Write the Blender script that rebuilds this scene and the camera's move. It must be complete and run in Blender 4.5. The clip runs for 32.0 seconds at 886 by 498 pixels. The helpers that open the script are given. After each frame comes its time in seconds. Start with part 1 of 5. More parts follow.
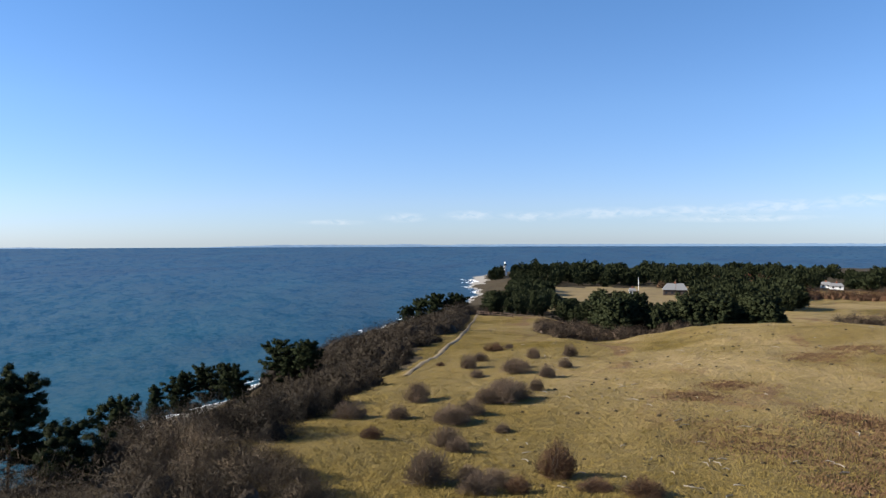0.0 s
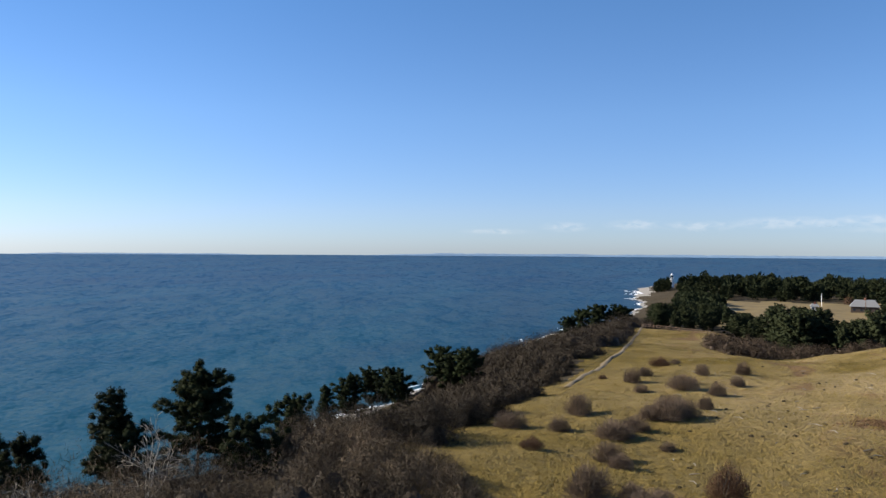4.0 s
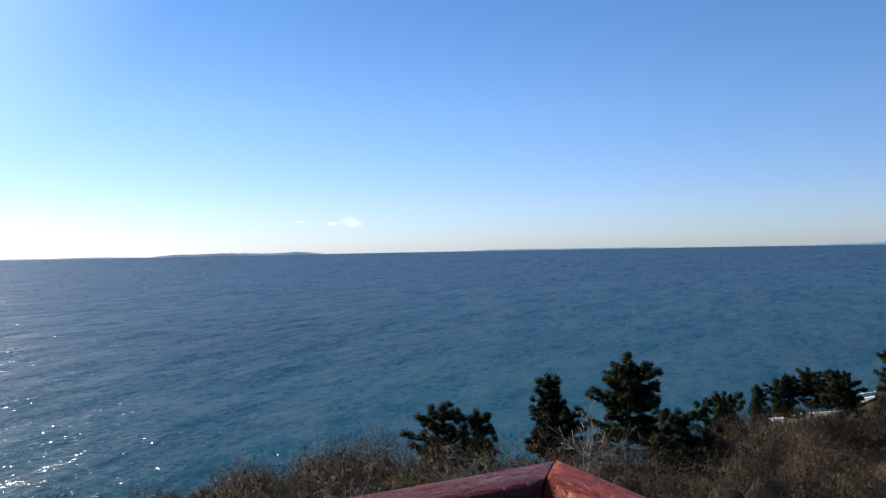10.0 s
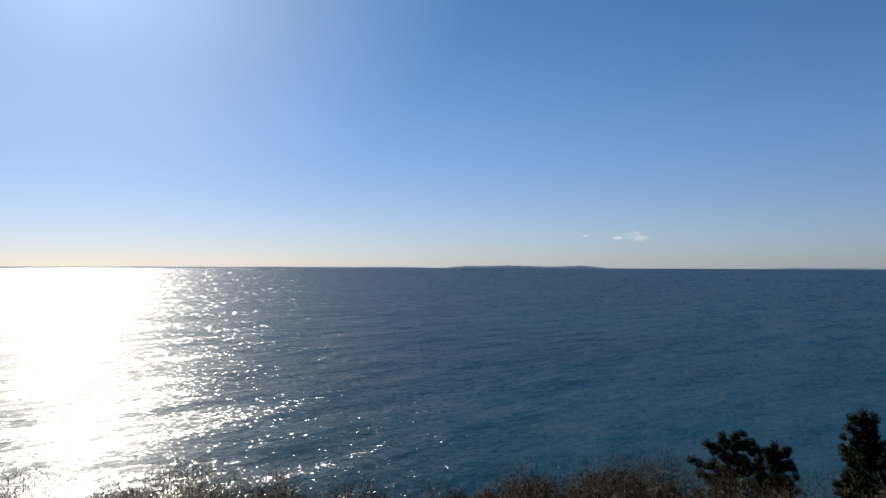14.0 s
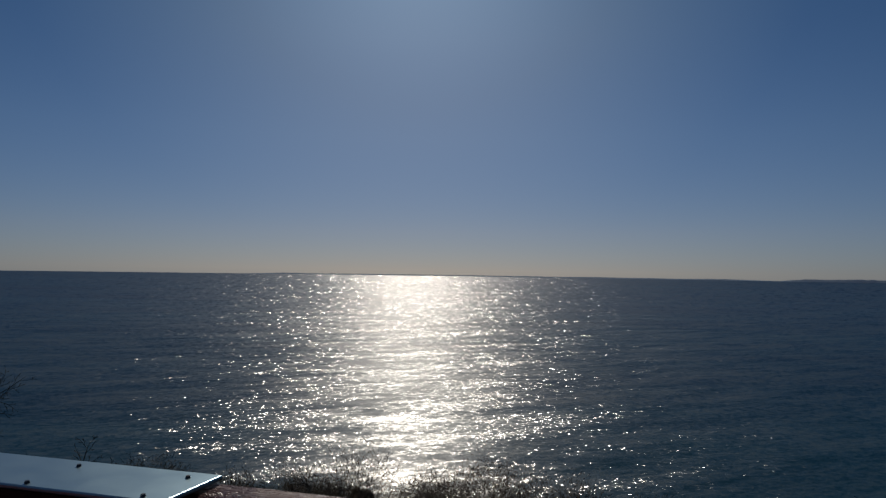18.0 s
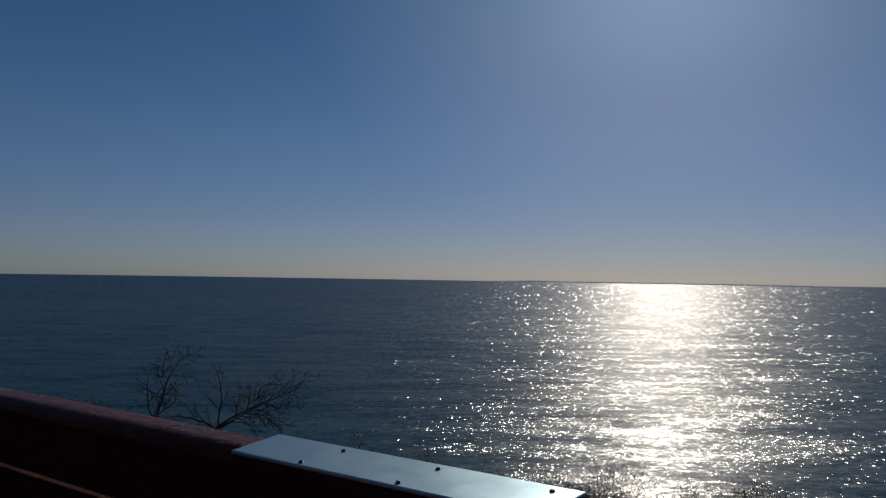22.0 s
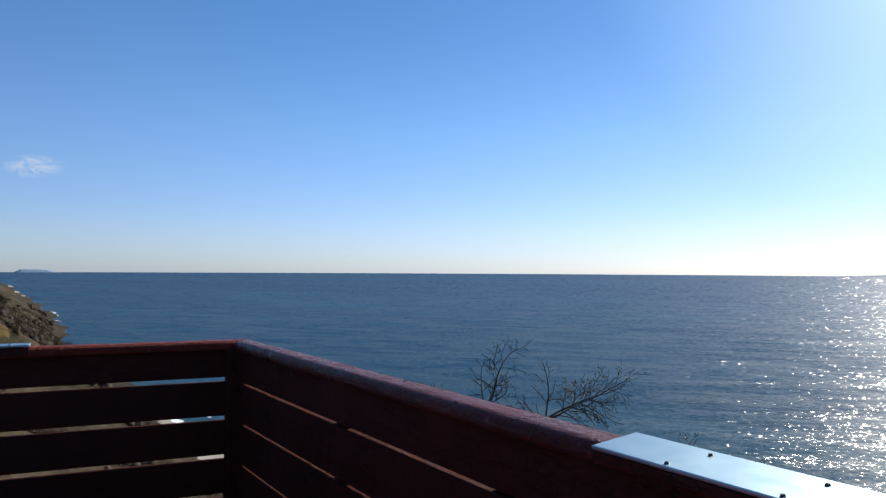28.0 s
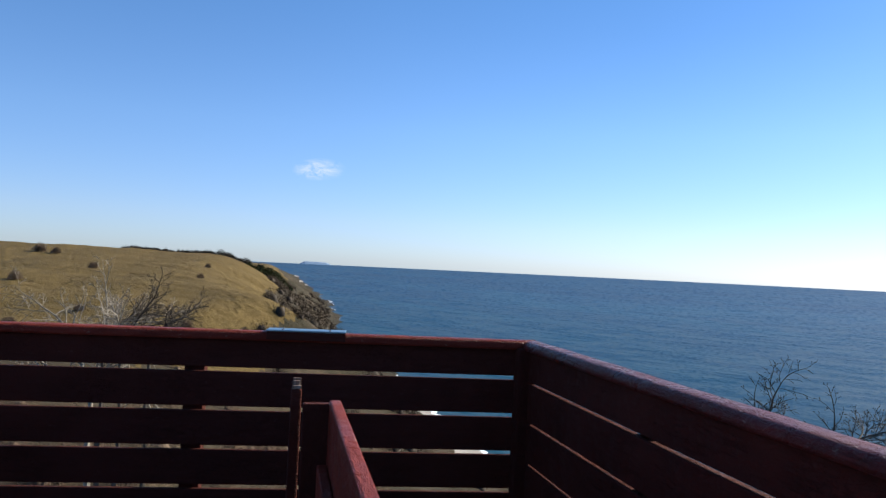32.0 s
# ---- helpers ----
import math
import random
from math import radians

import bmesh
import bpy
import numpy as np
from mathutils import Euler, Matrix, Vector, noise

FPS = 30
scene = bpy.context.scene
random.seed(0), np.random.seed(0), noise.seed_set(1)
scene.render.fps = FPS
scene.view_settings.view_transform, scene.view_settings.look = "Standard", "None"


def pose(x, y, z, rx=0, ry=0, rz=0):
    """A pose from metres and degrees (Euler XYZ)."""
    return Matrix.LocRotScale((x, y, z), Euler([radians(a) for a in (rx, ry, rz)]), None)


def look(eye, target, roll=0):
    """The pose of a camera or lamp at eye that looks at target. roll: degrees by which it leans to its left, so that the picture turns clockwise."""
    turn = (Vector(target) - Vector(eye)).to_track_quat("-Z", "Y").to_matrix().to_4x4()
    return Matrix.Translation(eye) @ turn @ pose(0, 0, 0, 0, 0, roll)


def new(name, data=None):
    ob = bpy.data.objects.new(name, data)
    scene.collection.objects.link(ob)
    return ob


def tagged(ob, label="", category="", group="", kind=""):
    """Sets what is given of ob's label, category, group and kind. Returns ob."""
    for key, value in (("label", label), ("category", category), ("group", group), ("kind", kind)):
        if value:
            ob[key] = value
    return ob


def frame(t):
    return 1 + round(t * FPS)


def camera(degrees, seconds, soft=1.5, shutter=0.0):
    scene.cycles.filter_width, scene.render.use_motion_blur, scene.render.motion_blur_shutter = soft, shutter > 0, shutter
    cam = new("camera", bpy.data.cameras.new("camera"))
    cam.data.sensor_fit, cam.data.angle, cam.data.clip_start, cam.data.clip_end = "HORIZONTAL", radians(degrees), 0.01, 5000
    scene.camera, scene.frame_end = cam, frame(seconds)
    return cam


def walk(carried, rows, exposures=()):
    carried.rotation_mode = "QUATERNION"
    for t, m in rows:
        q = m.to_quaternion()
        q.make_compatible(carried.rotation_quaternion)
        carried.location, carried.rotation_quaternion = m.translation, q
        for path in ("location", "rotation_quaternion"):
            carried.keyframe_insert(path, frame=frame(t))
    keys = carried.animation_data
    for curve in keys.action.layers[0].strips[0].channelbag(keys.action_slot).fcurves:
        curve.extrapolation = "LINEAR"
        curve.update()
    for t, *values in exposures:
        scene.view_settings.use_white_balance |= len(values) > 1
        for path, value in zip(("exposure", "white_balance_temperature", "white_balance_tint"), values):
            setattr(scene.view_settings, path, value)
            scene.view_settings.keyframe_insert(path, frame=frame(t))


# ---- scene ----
# ---- camera ----
PATH = [
    (0, -0.367, 0.861, 34.969, 89.406, 0.190, 0.000),
    (0.5, -0.370, 0.861, 34.975, 89.484, 0.104, 1.538),
    (1, -0.371, 0.861, 34.978, 89.484, 0.076, 2.996),
    (1.5, -0.368, 0.862, 34.979, 89.547, 0.056, 4.150),
    (2, -0.374, 0.859, 34.982, 89.693, -0.156, 5.587),
    (2.5, -0.376, 0.859, 34.985, 89.888, -0.430, 6.981),
    (3, -0.375, 0.859, 34.987, 89.956, -0.433, 8.685),
    (3.5, -0.379, 0.858, 34.989, 90.072, -0.495, 10.349),
    (5.5, -0.575, 0.805, 35.000, 89.836, 0.264, 18.822),
    (6, -0.576, 0.814, 34.999, 89.861, 0.027, 22.264),
    (6.5, -0.579, 0.819, 34.997, 89.673, -0.100, 25.456),
    (7, -0.592, 0.830, 34.994, 89.823, -0.160, 28.941),
    (7.5, -0.614, 0.855, 34.990, 89.864, -0.577, 31.287),
    (8, -0.625, 0.856, 34.988, 89.997, -0.361, 32.942),
    (8.5, -0.613, 0.827, 34.995, 89.988, -0.105, 34.545),
    (9, -0.617, 0.767, 35.004, 89.862, 0.383, 36.650),
    (9.5, -0.637, 0.735, 35.008, 89.689, 0.931, 39.030),
    (10, -0.671, 0.711, 35.012, 89.791, 1.068, 42.490),
    (10.5, -0.686, 0.683, 35.019, 89.964, 1.002, 43.934),
    (11, -0.672, 0.630, 35.030, 90.144, 0.671, 46.777),
    (11.5, -0.707, 0.599, 35.025, 90.446, 0.388, 49.296),
    (12, -0.728, 0.590, 35.022, 90.589, -0.108, 51.891),
    (12.5, -0.772, 0.574, 35.017, 90.732, 0.035, 53.783),
    (13, -0.801, 0.573, 35.011, 90.394, 0.138, 55.531),
    (14, -0.742, 0.674, 35.008, 91.000, -0.127, 63.372),
    (15, -0.672, 0.788, 35.008, 91.412, -0.167, 70.356),
    (17.5, -0.295, 1.386, 35.023, 91.369, -0.870, 85.346),
    (18, -0.289, 1.342, 35.028, 91.595, -0.816, 86.988),
    (18.5, -0.289, 1.294, 35.011, 91.725, -0.723, 88.329),
    (19, -0.342, 1.242, 35.019, 92.003, -1.033, 89.961),
    (19.5, -0.356, 1.200, 35.016, 92.175, -1.147, 91.994),
    (20, -0.362, 1.161, 35.014, 92.266, -1.235, 94.760),
    (20.5, -0.370, 1.128, 35.014, 92.499, -1.424, 97.710),
    (21, -0.361, 1.105, 35.011, 92.361, -1.704, 99.697),
    (21.5, -0.298, 1.126, 35.031, 92.205, -1.991, 101.945),
    (22, -0.382, 1.104, 35.015, 91.911, -0.966, 105.160),
    (22.5, -0.362, 1.112, 35.020, 91.874, -0.743, 109.008),
    (23, -0.378, 1.101, 35.016, 91.762, -0.475, 111.661),
    (23.5, -0.396, 1.086, 35.011, 91.729, -0.485, 112.984),
    (24, -0.439, 1.060, 35.000, 91.813, -0.416, 115.950),
    (24.5, -0.470, 1.043, 34.992, 91.790, -0.439, 116.007),
    (25, -0.476, 1.032, 34.988, 91.762, -0.442, 118.035),
    (25.5, -0.402, 1.063, 35.007, 91.569, -0.131, 119.388),
    (27.5, -0.388, 1.005, 35.010, 91.247, -0.051, 127.676),
    (28, -0.379, 1.011, 35.007, 91.416, -0.290, 128.478),
    (28.5, -0.379, 1.001, 35.006, 91.532, -0.638, 130.525),
    (29, -0.379, 0.997, 35.003, 91.607, -1.184, 133.619),
    (29.5, -0.359, 0.952, 35.000, 91.733, -2.051, 135.755),
    (30, -0.337, 0.920, 35.001, 91.715, -2.240, 137.618),
    (30.5, -0.309, 0.929, 35.008, 91.833, -2.595, 139.259),
    (31, -0.275, 0.891, 35.008, 91.434, -2.250, 141.401),
    (31.5, -0.254, 0.876, 35.010, 91.287, -2.241, 144.087),
    (32, -0.226, 0.853, 35.010, 91.168, -2.669, 147.045),
]
cam = camera(59.85, 32.0, soft=1.35)
EXPOSURE = [(0, 1.13), (3, 1.0), (6, 0.96), (9, 0.91), (12, 0.58), (13, 0.38), (14, -0.02), (15, -0.52), (17.5, -1.45), (21, -1.42), (23, -0.95), (24, -0.56), (25, -0.24), (25.5, -0.12), (27.5, 0.5), (28, 0.68), (29, 0.88), (30, 0.95), (32, 1.08)]
walk(cam, [(r[0], pose(*r[1:])) for r in PATH], EXPOSURE)

# ---- sky and sun ----
SUN_AZ, SUN_EL = 179.0, 27.0      # degrees, counted from +x towards +y; above the horizon
sun_way = Vector((math.cos(radians(SUN_AZ)) * math.cos(radians(SUN_EL)),
                  math.sin(radians(SUN_AZ)) * math.cos(radians(SUN_EL)), math.sin(radians(SUN_EL))))
world = bpy.data.worlds.new("sky")
scene.world = world
world.use_nodes = True
wt = world.node_tree
sky = wt.nodes.new("ShaderNodeTexSky")
sky.sky_type, sky.sun_disc = "NISHITA", False
sky.sun_elevation = radians(SUN_EL)
sky.sun_rotation = radians(90 - SUN_AZ)
sky.altitude, sky.air_density, sky.dust_density, sky.ozone_density = 30, 0.8, 0.20, 5.0
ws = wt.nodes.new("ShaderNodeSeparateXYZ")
wr = wt.nodes.new("ShaderNodeValToRGB")      # colour correction: tints and dims the low sky
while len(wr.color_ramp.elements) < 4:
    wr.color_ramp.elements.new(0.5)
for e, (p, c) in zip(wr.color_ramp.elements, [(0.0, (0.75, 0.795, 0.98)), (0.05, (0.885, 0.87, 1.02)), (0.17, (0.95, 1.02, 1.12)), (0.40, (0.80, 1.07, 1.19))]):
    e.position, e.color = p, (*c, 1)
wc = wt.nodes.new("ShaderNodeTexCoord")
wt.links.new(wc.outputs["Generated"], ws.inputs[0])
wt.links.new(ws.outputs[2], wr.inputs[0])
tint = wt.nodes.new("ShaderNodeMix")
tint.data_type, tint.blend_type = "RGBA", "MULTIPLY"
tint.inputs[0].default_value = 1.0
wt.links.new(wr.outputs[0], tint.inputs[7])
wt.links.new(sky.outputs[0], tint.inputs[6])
# colour tint round the sun: a painted glow close to it, a deeper blue further out, fading towards the horizon
wd = wt.nodes.new("ShaderNodeVectorMath")
wd.operation = "DOT_PRODUCT"
wd.inputs[1].default_value = sun_way
wt.links.new(wc.outputs["Generated"], wd.inputs[0])
wa = wt.nodes.new("ShaderNodeMath")
wa.operation = "ARCCOSINE"
wt.links.new(wd.outputs["Value"], wa.inputs[0])
wh = wt.nodes.new("ShaderNodeMath")
wh.operation = "DIVIDE"
wh.inputs[1].default_value = math.pi
wt.links.new(wa.outputs[0], wh.inputs[0])
wg = wt.nodes.new("ShaderNodeValToRGB")
AUREOLE = [(7, (1.70, 1.50, 1.30)), (15, (1.36, 1.18, 1.03)), (27, (0.78, 0.85, 0.91)), (42, (0.82, 0.88, 0.92)), (58, (0.93, 0.96, 0.98)), (82, (1.0, 1.0, 1.0))]
while len(wg.color_ramp.elements) < len(AUREOLE):
    wg.color_ramp.elements.new(0.5)
for e, (p, c) in zip(wg.color_ramp.elements, AUREOLE):
    e.position, e.color = p / 180, (*c, 1)
wt.links.new(wh.outputs[0], wg.inputs[0])
we = wt.nodes.new("ShaderNodeMapRange")
we.inputs["From Min"].default_value, we.inputs["From Max"].default_value = 0.02, 0.29
wt.links.new(ws.outputs[2], we.inputs["Value"])
air = wt.nodes.new("ShaderNodeMix")
air.data_type, air.blend_type = "RGBA", "MULTIPLY"
wt.links.new(we.outputs[0], air.inputs[0])
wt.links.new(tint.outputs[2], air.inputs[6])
wt.links.new(wg.outputs[0], air.inputs[7])
wt.links.new(air.outputs[2], wt.nodes["Background"].inputs[0])
wt.nodes["Background"].inputs[1].default_value = 0.075
sun_data = bpy.data.lights.new("sun", "SUN")
sun_data.energy, sun_data.angle, sun_data.color = 5.0, radians(0.5), (1.0, 0.92, 0.80)
sun_lamp = new("sun", sun_data)
sun_lamp.matrix_world = look(sun_way * 100, (0, 0, 0))

# ---- materials ----
def material(name, rough=0.8, metal=0.0, spec=0.3):
    m = bpy.data.materials.new(name)
    m.use_nodes = True
    b = m.node_tree.nodes["Principled BSDF"]
    b.inputs["Roughness"].default_value = rough
    b.inputs["Metallic"].default_value = metal
    b.inputs["Specular IOR Level"].default_value = spec
    return m, m.node_tree, b


def nd(t, kind, **sets):
    n = t.nodes.new("ShaderNode" + kind)
    for k, v in sets.items():
        n.inputs[k.replace("_", " ")].default_value = v
    return n


def place_coords(t, scale=(1, 1, 1), rot=(0, 0, 0), kind="Object"):
    tc = t.nodes.new("ShaderNodeTexCoord")
    mp = t.nodes.new("ShaderNodeMapping")
    mp.inputs["Scale"].default_value = scale
    mp.inputs["Rotation"].default_value = [radians(a) for a in rot]
    t.links.new(tc.outputs[kind], mp.inputs[0])
    return mp.outputs[0]


def world_coords(t, scale=(1, 1, 1), rot=(0, 0, 0)):
    g = t.nodes.new("ShaderNodeNewGeometry")
    mp = t.nodes.new("ShaderNodeMapping")
    mp.inputs["Scale"].default_value = scale
    mp.inputs["Rotation"].default_value = [radians(a) for a in rot]
    t.links.new(g.outputs["Position"], mp.inputs[0])
    return mp.outputs[0]


def noise_tex(t, co, scale, detail=4, rough=0.55, dist=0.0):
    n = nd(t, "TexNoise", Scale=scale, Detail=detail, Roughness=rough, Distortion=dist)
    t.links.new(co, n.inputs["Vector"])
    return n.outputs["Fac"]


def ramp(t, fac, stops):
    r = t.nodes.new("ShaderNodeValToRGB")
    while len(r.color_ramp.elements) < len(stops):
        r.color_ramp.elements.new(0.5)
    for e, (p, c) in zip(r.color_ramp.elements, stops):
        e.position, e.color = p, (*c, 1) if len(c) == 3 else c
    t.links.new(fac, r.inputs[0])
    return r.outputs[0]


def mix(t, fac, a, b, how="MIX"):
    n = t.nodes.new("ShaderNodeMix")
    n.data_type, n.blend_type = "RGBA", how
    for sock, v in ((n.inputs[0], fac), (n.inputs[6], a), (n.inputs[7], b)):
        if hasattr(v, "is_output"):
            t.links.new(v, sock)
        else:
            sock.default_value = v if isinstance(v, float) else (*v, 1)
    return n.outputs[2]


def calc(t, how, a, b=0.0):
    n = t.nodes.new("ShaderNodeMath")
    n.operation = how
    for sock, v in zip(n.inputs, (a, b)):
        if hasattr(v, "is_output"):
            t.links.new(v, sock)
        else:
            sock.default_value = v
    return n.outputs[0]


def bump(t, b, height, strength=0.3, dist=0.05):
    n = nd(t, "Bump", Strength=strength, Distance=dist)
    t.links.new(height, n.inputs["Height"])
    t.links.new(n.outputs[0], b.inputs["Normal"])


def plant_material(name, dark, light, rough=0.75, spec=0.15):
    """Foliage or twigs: tone varies from piece to piece and from thing to thing."""
    m, t, b = material(name, rough, 0, spec)
    g = t.nodes.new("ShaderNodeNewGeometry")
    o = t.nodes.new("ShaderNodeObjectInfo")
    big = noise_tex(t, world_coords(t), 0.25, 3)
    f = calc(t, "ADD", calc(t, "MULTIPLY", g.outputs["Random Per Island"], 0.16), calc(t, "MULTIPLY", big, 0.80))
    f = calc(t, "ADD", f, calc(t, "MULTIPLY", calc(t, "SUBTRACT", o.outputs["Random"], 0.5), 0.35))
    t.links.new(ramp(t, f, [(0.1, dark), (0.9, light)]), b.inputs["Base Color"])
    return m


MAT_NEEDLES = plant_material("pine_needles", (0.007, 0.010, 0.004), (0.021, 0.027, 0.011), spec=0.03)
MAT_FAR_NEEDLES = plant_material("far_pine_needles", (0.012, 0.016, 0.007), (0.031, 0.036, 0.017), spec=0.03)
MAT_TWIG = plant_material("bare_twigs", (0.066, 0.045, 0.031), (0.185, 0.130, 0.086))
MAT_SCRUB = plant_material("bare_scrub", (0.015, 0.012, 0.008), (0.076, 0.057, 0.040))
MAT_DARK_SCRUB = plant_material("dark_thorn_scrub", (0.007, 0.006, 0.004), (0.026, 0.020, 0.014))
MAT_HEATH = plant_material("grey_brown_scrub", (0.040, 0.030, 0.020), (0.140, 0.105, 0.072))
MAT_BRUSH = plant_material("brown_brush", (0.040, 0.029, 0.020), (0.115, 0.080, 0.055))
MAT_RUST = plant_material("rusty_scrub", (0.052, 0.028, 0.016), (0.135, 0.072, 0.038))
MAT_BRACKEN = plant_material("withered_bracken", (0.080, 0.044, 0.023), (0.170, 0.098, 0.052))
MAT_STRAW = plant_material("dry_grass", (0.13, 0.095, 0.022), (0.25, 0.18, 0.055))


def bark(name, dark, light):
    m, t, b = material(name, 0.9, 0, 0.2)
    co = place_coords(t, (6, 6, 1.2))
    n = noise_tex(t, co, 2.0, 6, 0.65)
    t.links.new(ramp(t, n, [(0.3, dark), (0.7, light)]), b.inputs["Base Color"])
    bump(t, b, n, 0.6, 0.05)
    return m


MAT_BARK = bark("pine_bark", (0.024, 0.018, 0.014), (0.085, 0.056, 0.040))
MAT_BRANCH = bark("bare_branch_bark", (0.030, 0.024, 0.019), (0.105, 0.085, 0.066))
MAT_GREY_BARK = bark("grey_branch_bark", (0.15, 0.13, 0.10), (0.37, 0.325, 0.26))


def meadow_material():
    m, t, b = material("meadow_grass", 0.9, 0, 0.15)
    co = world_coords(t)
    sep0 = t.nodes.new("ShaderNodeSeparateXYZ")
    t.links.new(co, sep0.inputs[0])
    broad = noise_tex(t, co, 0.018, 4, 0.55, 0.4)
    mid = noise_tex(t, co, 0.12, 5, 0.6, 0.6)
    fine = noise_tex(t, co, 1.6, 6, 0.7)
    speck = noise_tex(t, co, 7.0, 3, 0.7)
    green = mix(t, fine, (0.070, 0.050, 0.005), (0.150, 0.099, 0.012))
    straw = mix(t, fine, (0.160, 0.114, 0.046), (0.375, 0.275, 0.128))
    f = ramp(t, calc(t, "ADD", calc(t, "MULTIPLY", broad, 0.65), calc(t, "MULTIPLY", mid, 0.35)), [(0.40, (0, 0, 0)), (0.60, (1, 1, 1))])
    near = ramp(t, calc(t, "MULTIPLY", sep0.outputs[0], 0.01), [(0.0, (0.5,) * 3), (0.25, (1.0,) * 3)])
    near = calc(t, "MULTIPLY", near, ramp(t, calc(t, "MULTIPLY", sep0.outputs[1], 0.01), [(0.35, (0.35,) * 3), (0.75, (1.0,) * 3)]))
    col = mix(t, calc(t, "MULTIPLY", f, near), green, straw)
    south = ramp(t, calc(t, "MULTIPLY", sep0.outputs[1], -0.01), [(0.4, (0, 0, 0)), (0.9, (0.8,) * 3)])
    col = mix(t, south, col, mix(t, mid, (0.060, 0.043, 0.013), (0.140, 0.092, 0.031)))
    # rusty bracken on the hill towards +x
    sep = t.nodes.new("ShaderNodeSeparateXYZ")
    t.links.new(co, sep.inputs[0])
    east = ramp(t, calc(t, "MULTIPLY", sep.outputs[0], 0.01), [(0.10, (0, 0, 0)), (0.20, (1, 1, 1))])
    rust = ramp(t, noise_tex(t, world_coords(t, (1, 0.6, 1)), 0.085, 6, 0.68, 0.8), [(0.55, (0, 0, 0)), (0.62, (1, 1, 1))])
    rustcol = mix(t, speck, (0.085, 0.045, 0.020), (0.180, 0.098, 0.048))
    col = mix(t, calc(t, "MULTIPLY", calc(t, "MULTIPLY", east, rust), 0.75), col, rustcol)
    lump = noise_tex(t, world_coords(t, (1, 0.55, 1), (0, 0, 25)), 0.55, 4, 0.6, 0.5)
    col = mix(t, 0.6, col, mix(t, speck, (0.22, 0.22, 0.22), (0.78, 0.78, 0.78)), "SOFT_LIGHT")
    col = mix(t, 0.7, col, mix(t, lump, (0.28, 0.28, 0.28), (0.74, 0.74, 0.74)), "SOFT_LIGHT")
    t.links.new(col, b.inputs["Base Color"])
    hummock = noise_tex(t, world_coords(t, (1, 0.7, 1)), 0.16, 3, 0.5, 0.4)
    fine = calc(t, "ADD", fine, calc(t, "MULTIPLY", hummock, 3.2))
    bump(t, b, calc(t, "ADD", calc(t, "ADD", fine, calc(t, "MULTIPLY", lump, 1.5)), calc(t, "MULTIPLY", speck, 0.45)), 1.0, 0.40)
    return m


def soil_material():
    m, t, b = material("scrub_soil", 0.95, 0, 0.1)
    co = world_coords(t)
    n, k = noise_tex(t, co, 0.3, 5, 0.6), noise_tex(t, co, 3.0, 5, 0.7)
    c = mix(t, n, (0.034, 0.026, 0.015), (0.080, 0.060, 0.033))
    t.links.new(mix(t, k, mix(t, 0.5, c, (0.03, 0.024, 0.014)), c), b.inputs["Base Color"])
    bump(t, b, k, 0.8, 0.3)
    return m


def beach_material():
    m, t, b = material("pebble_beach", 0.9, 0, 0.2)
    co = world_coords(t)
    n, k = noise_tex(t, co, 0.12, 4), noise_tex(t, co, 2.5, 5, 0.7)
    c = mix(t, n, (0.20, 0.18, 0.15), (0.36, 0.34, 0.31))
    t.links.new(mix(t, k, mix(t, 0.4, c, (0.2, 0.17, 0.13)), c), b.inputs["Base Color"])
    bump(t, b, k, 0.7, 0.2)
    return m


def cliff_material():
    m, t, b = material("clay_cliff", 0.95, 0, 0.15)
    co = world_coords(t, (1, 1, 0.5))
    n, k = noise_tex(t, co, 0.07, 5, 0.6, 1.0), noise_tex(t, co, 0.8, 6, 0.7)
    c = ramp(t, n, [(0.35, (0.018, 0.017, 0.007)), (0.5, (0.034, 0.026, 0.013)), (0.65, (0.070, 0.050, 0.029))])
    t.links.new(mix(t, k, mix(t, 0.55, c, (0.03, 0.026, 0.014)), c), b.inputs["Base Color"])
    bump(t, b, k, 1.0, 0.8)
    return m


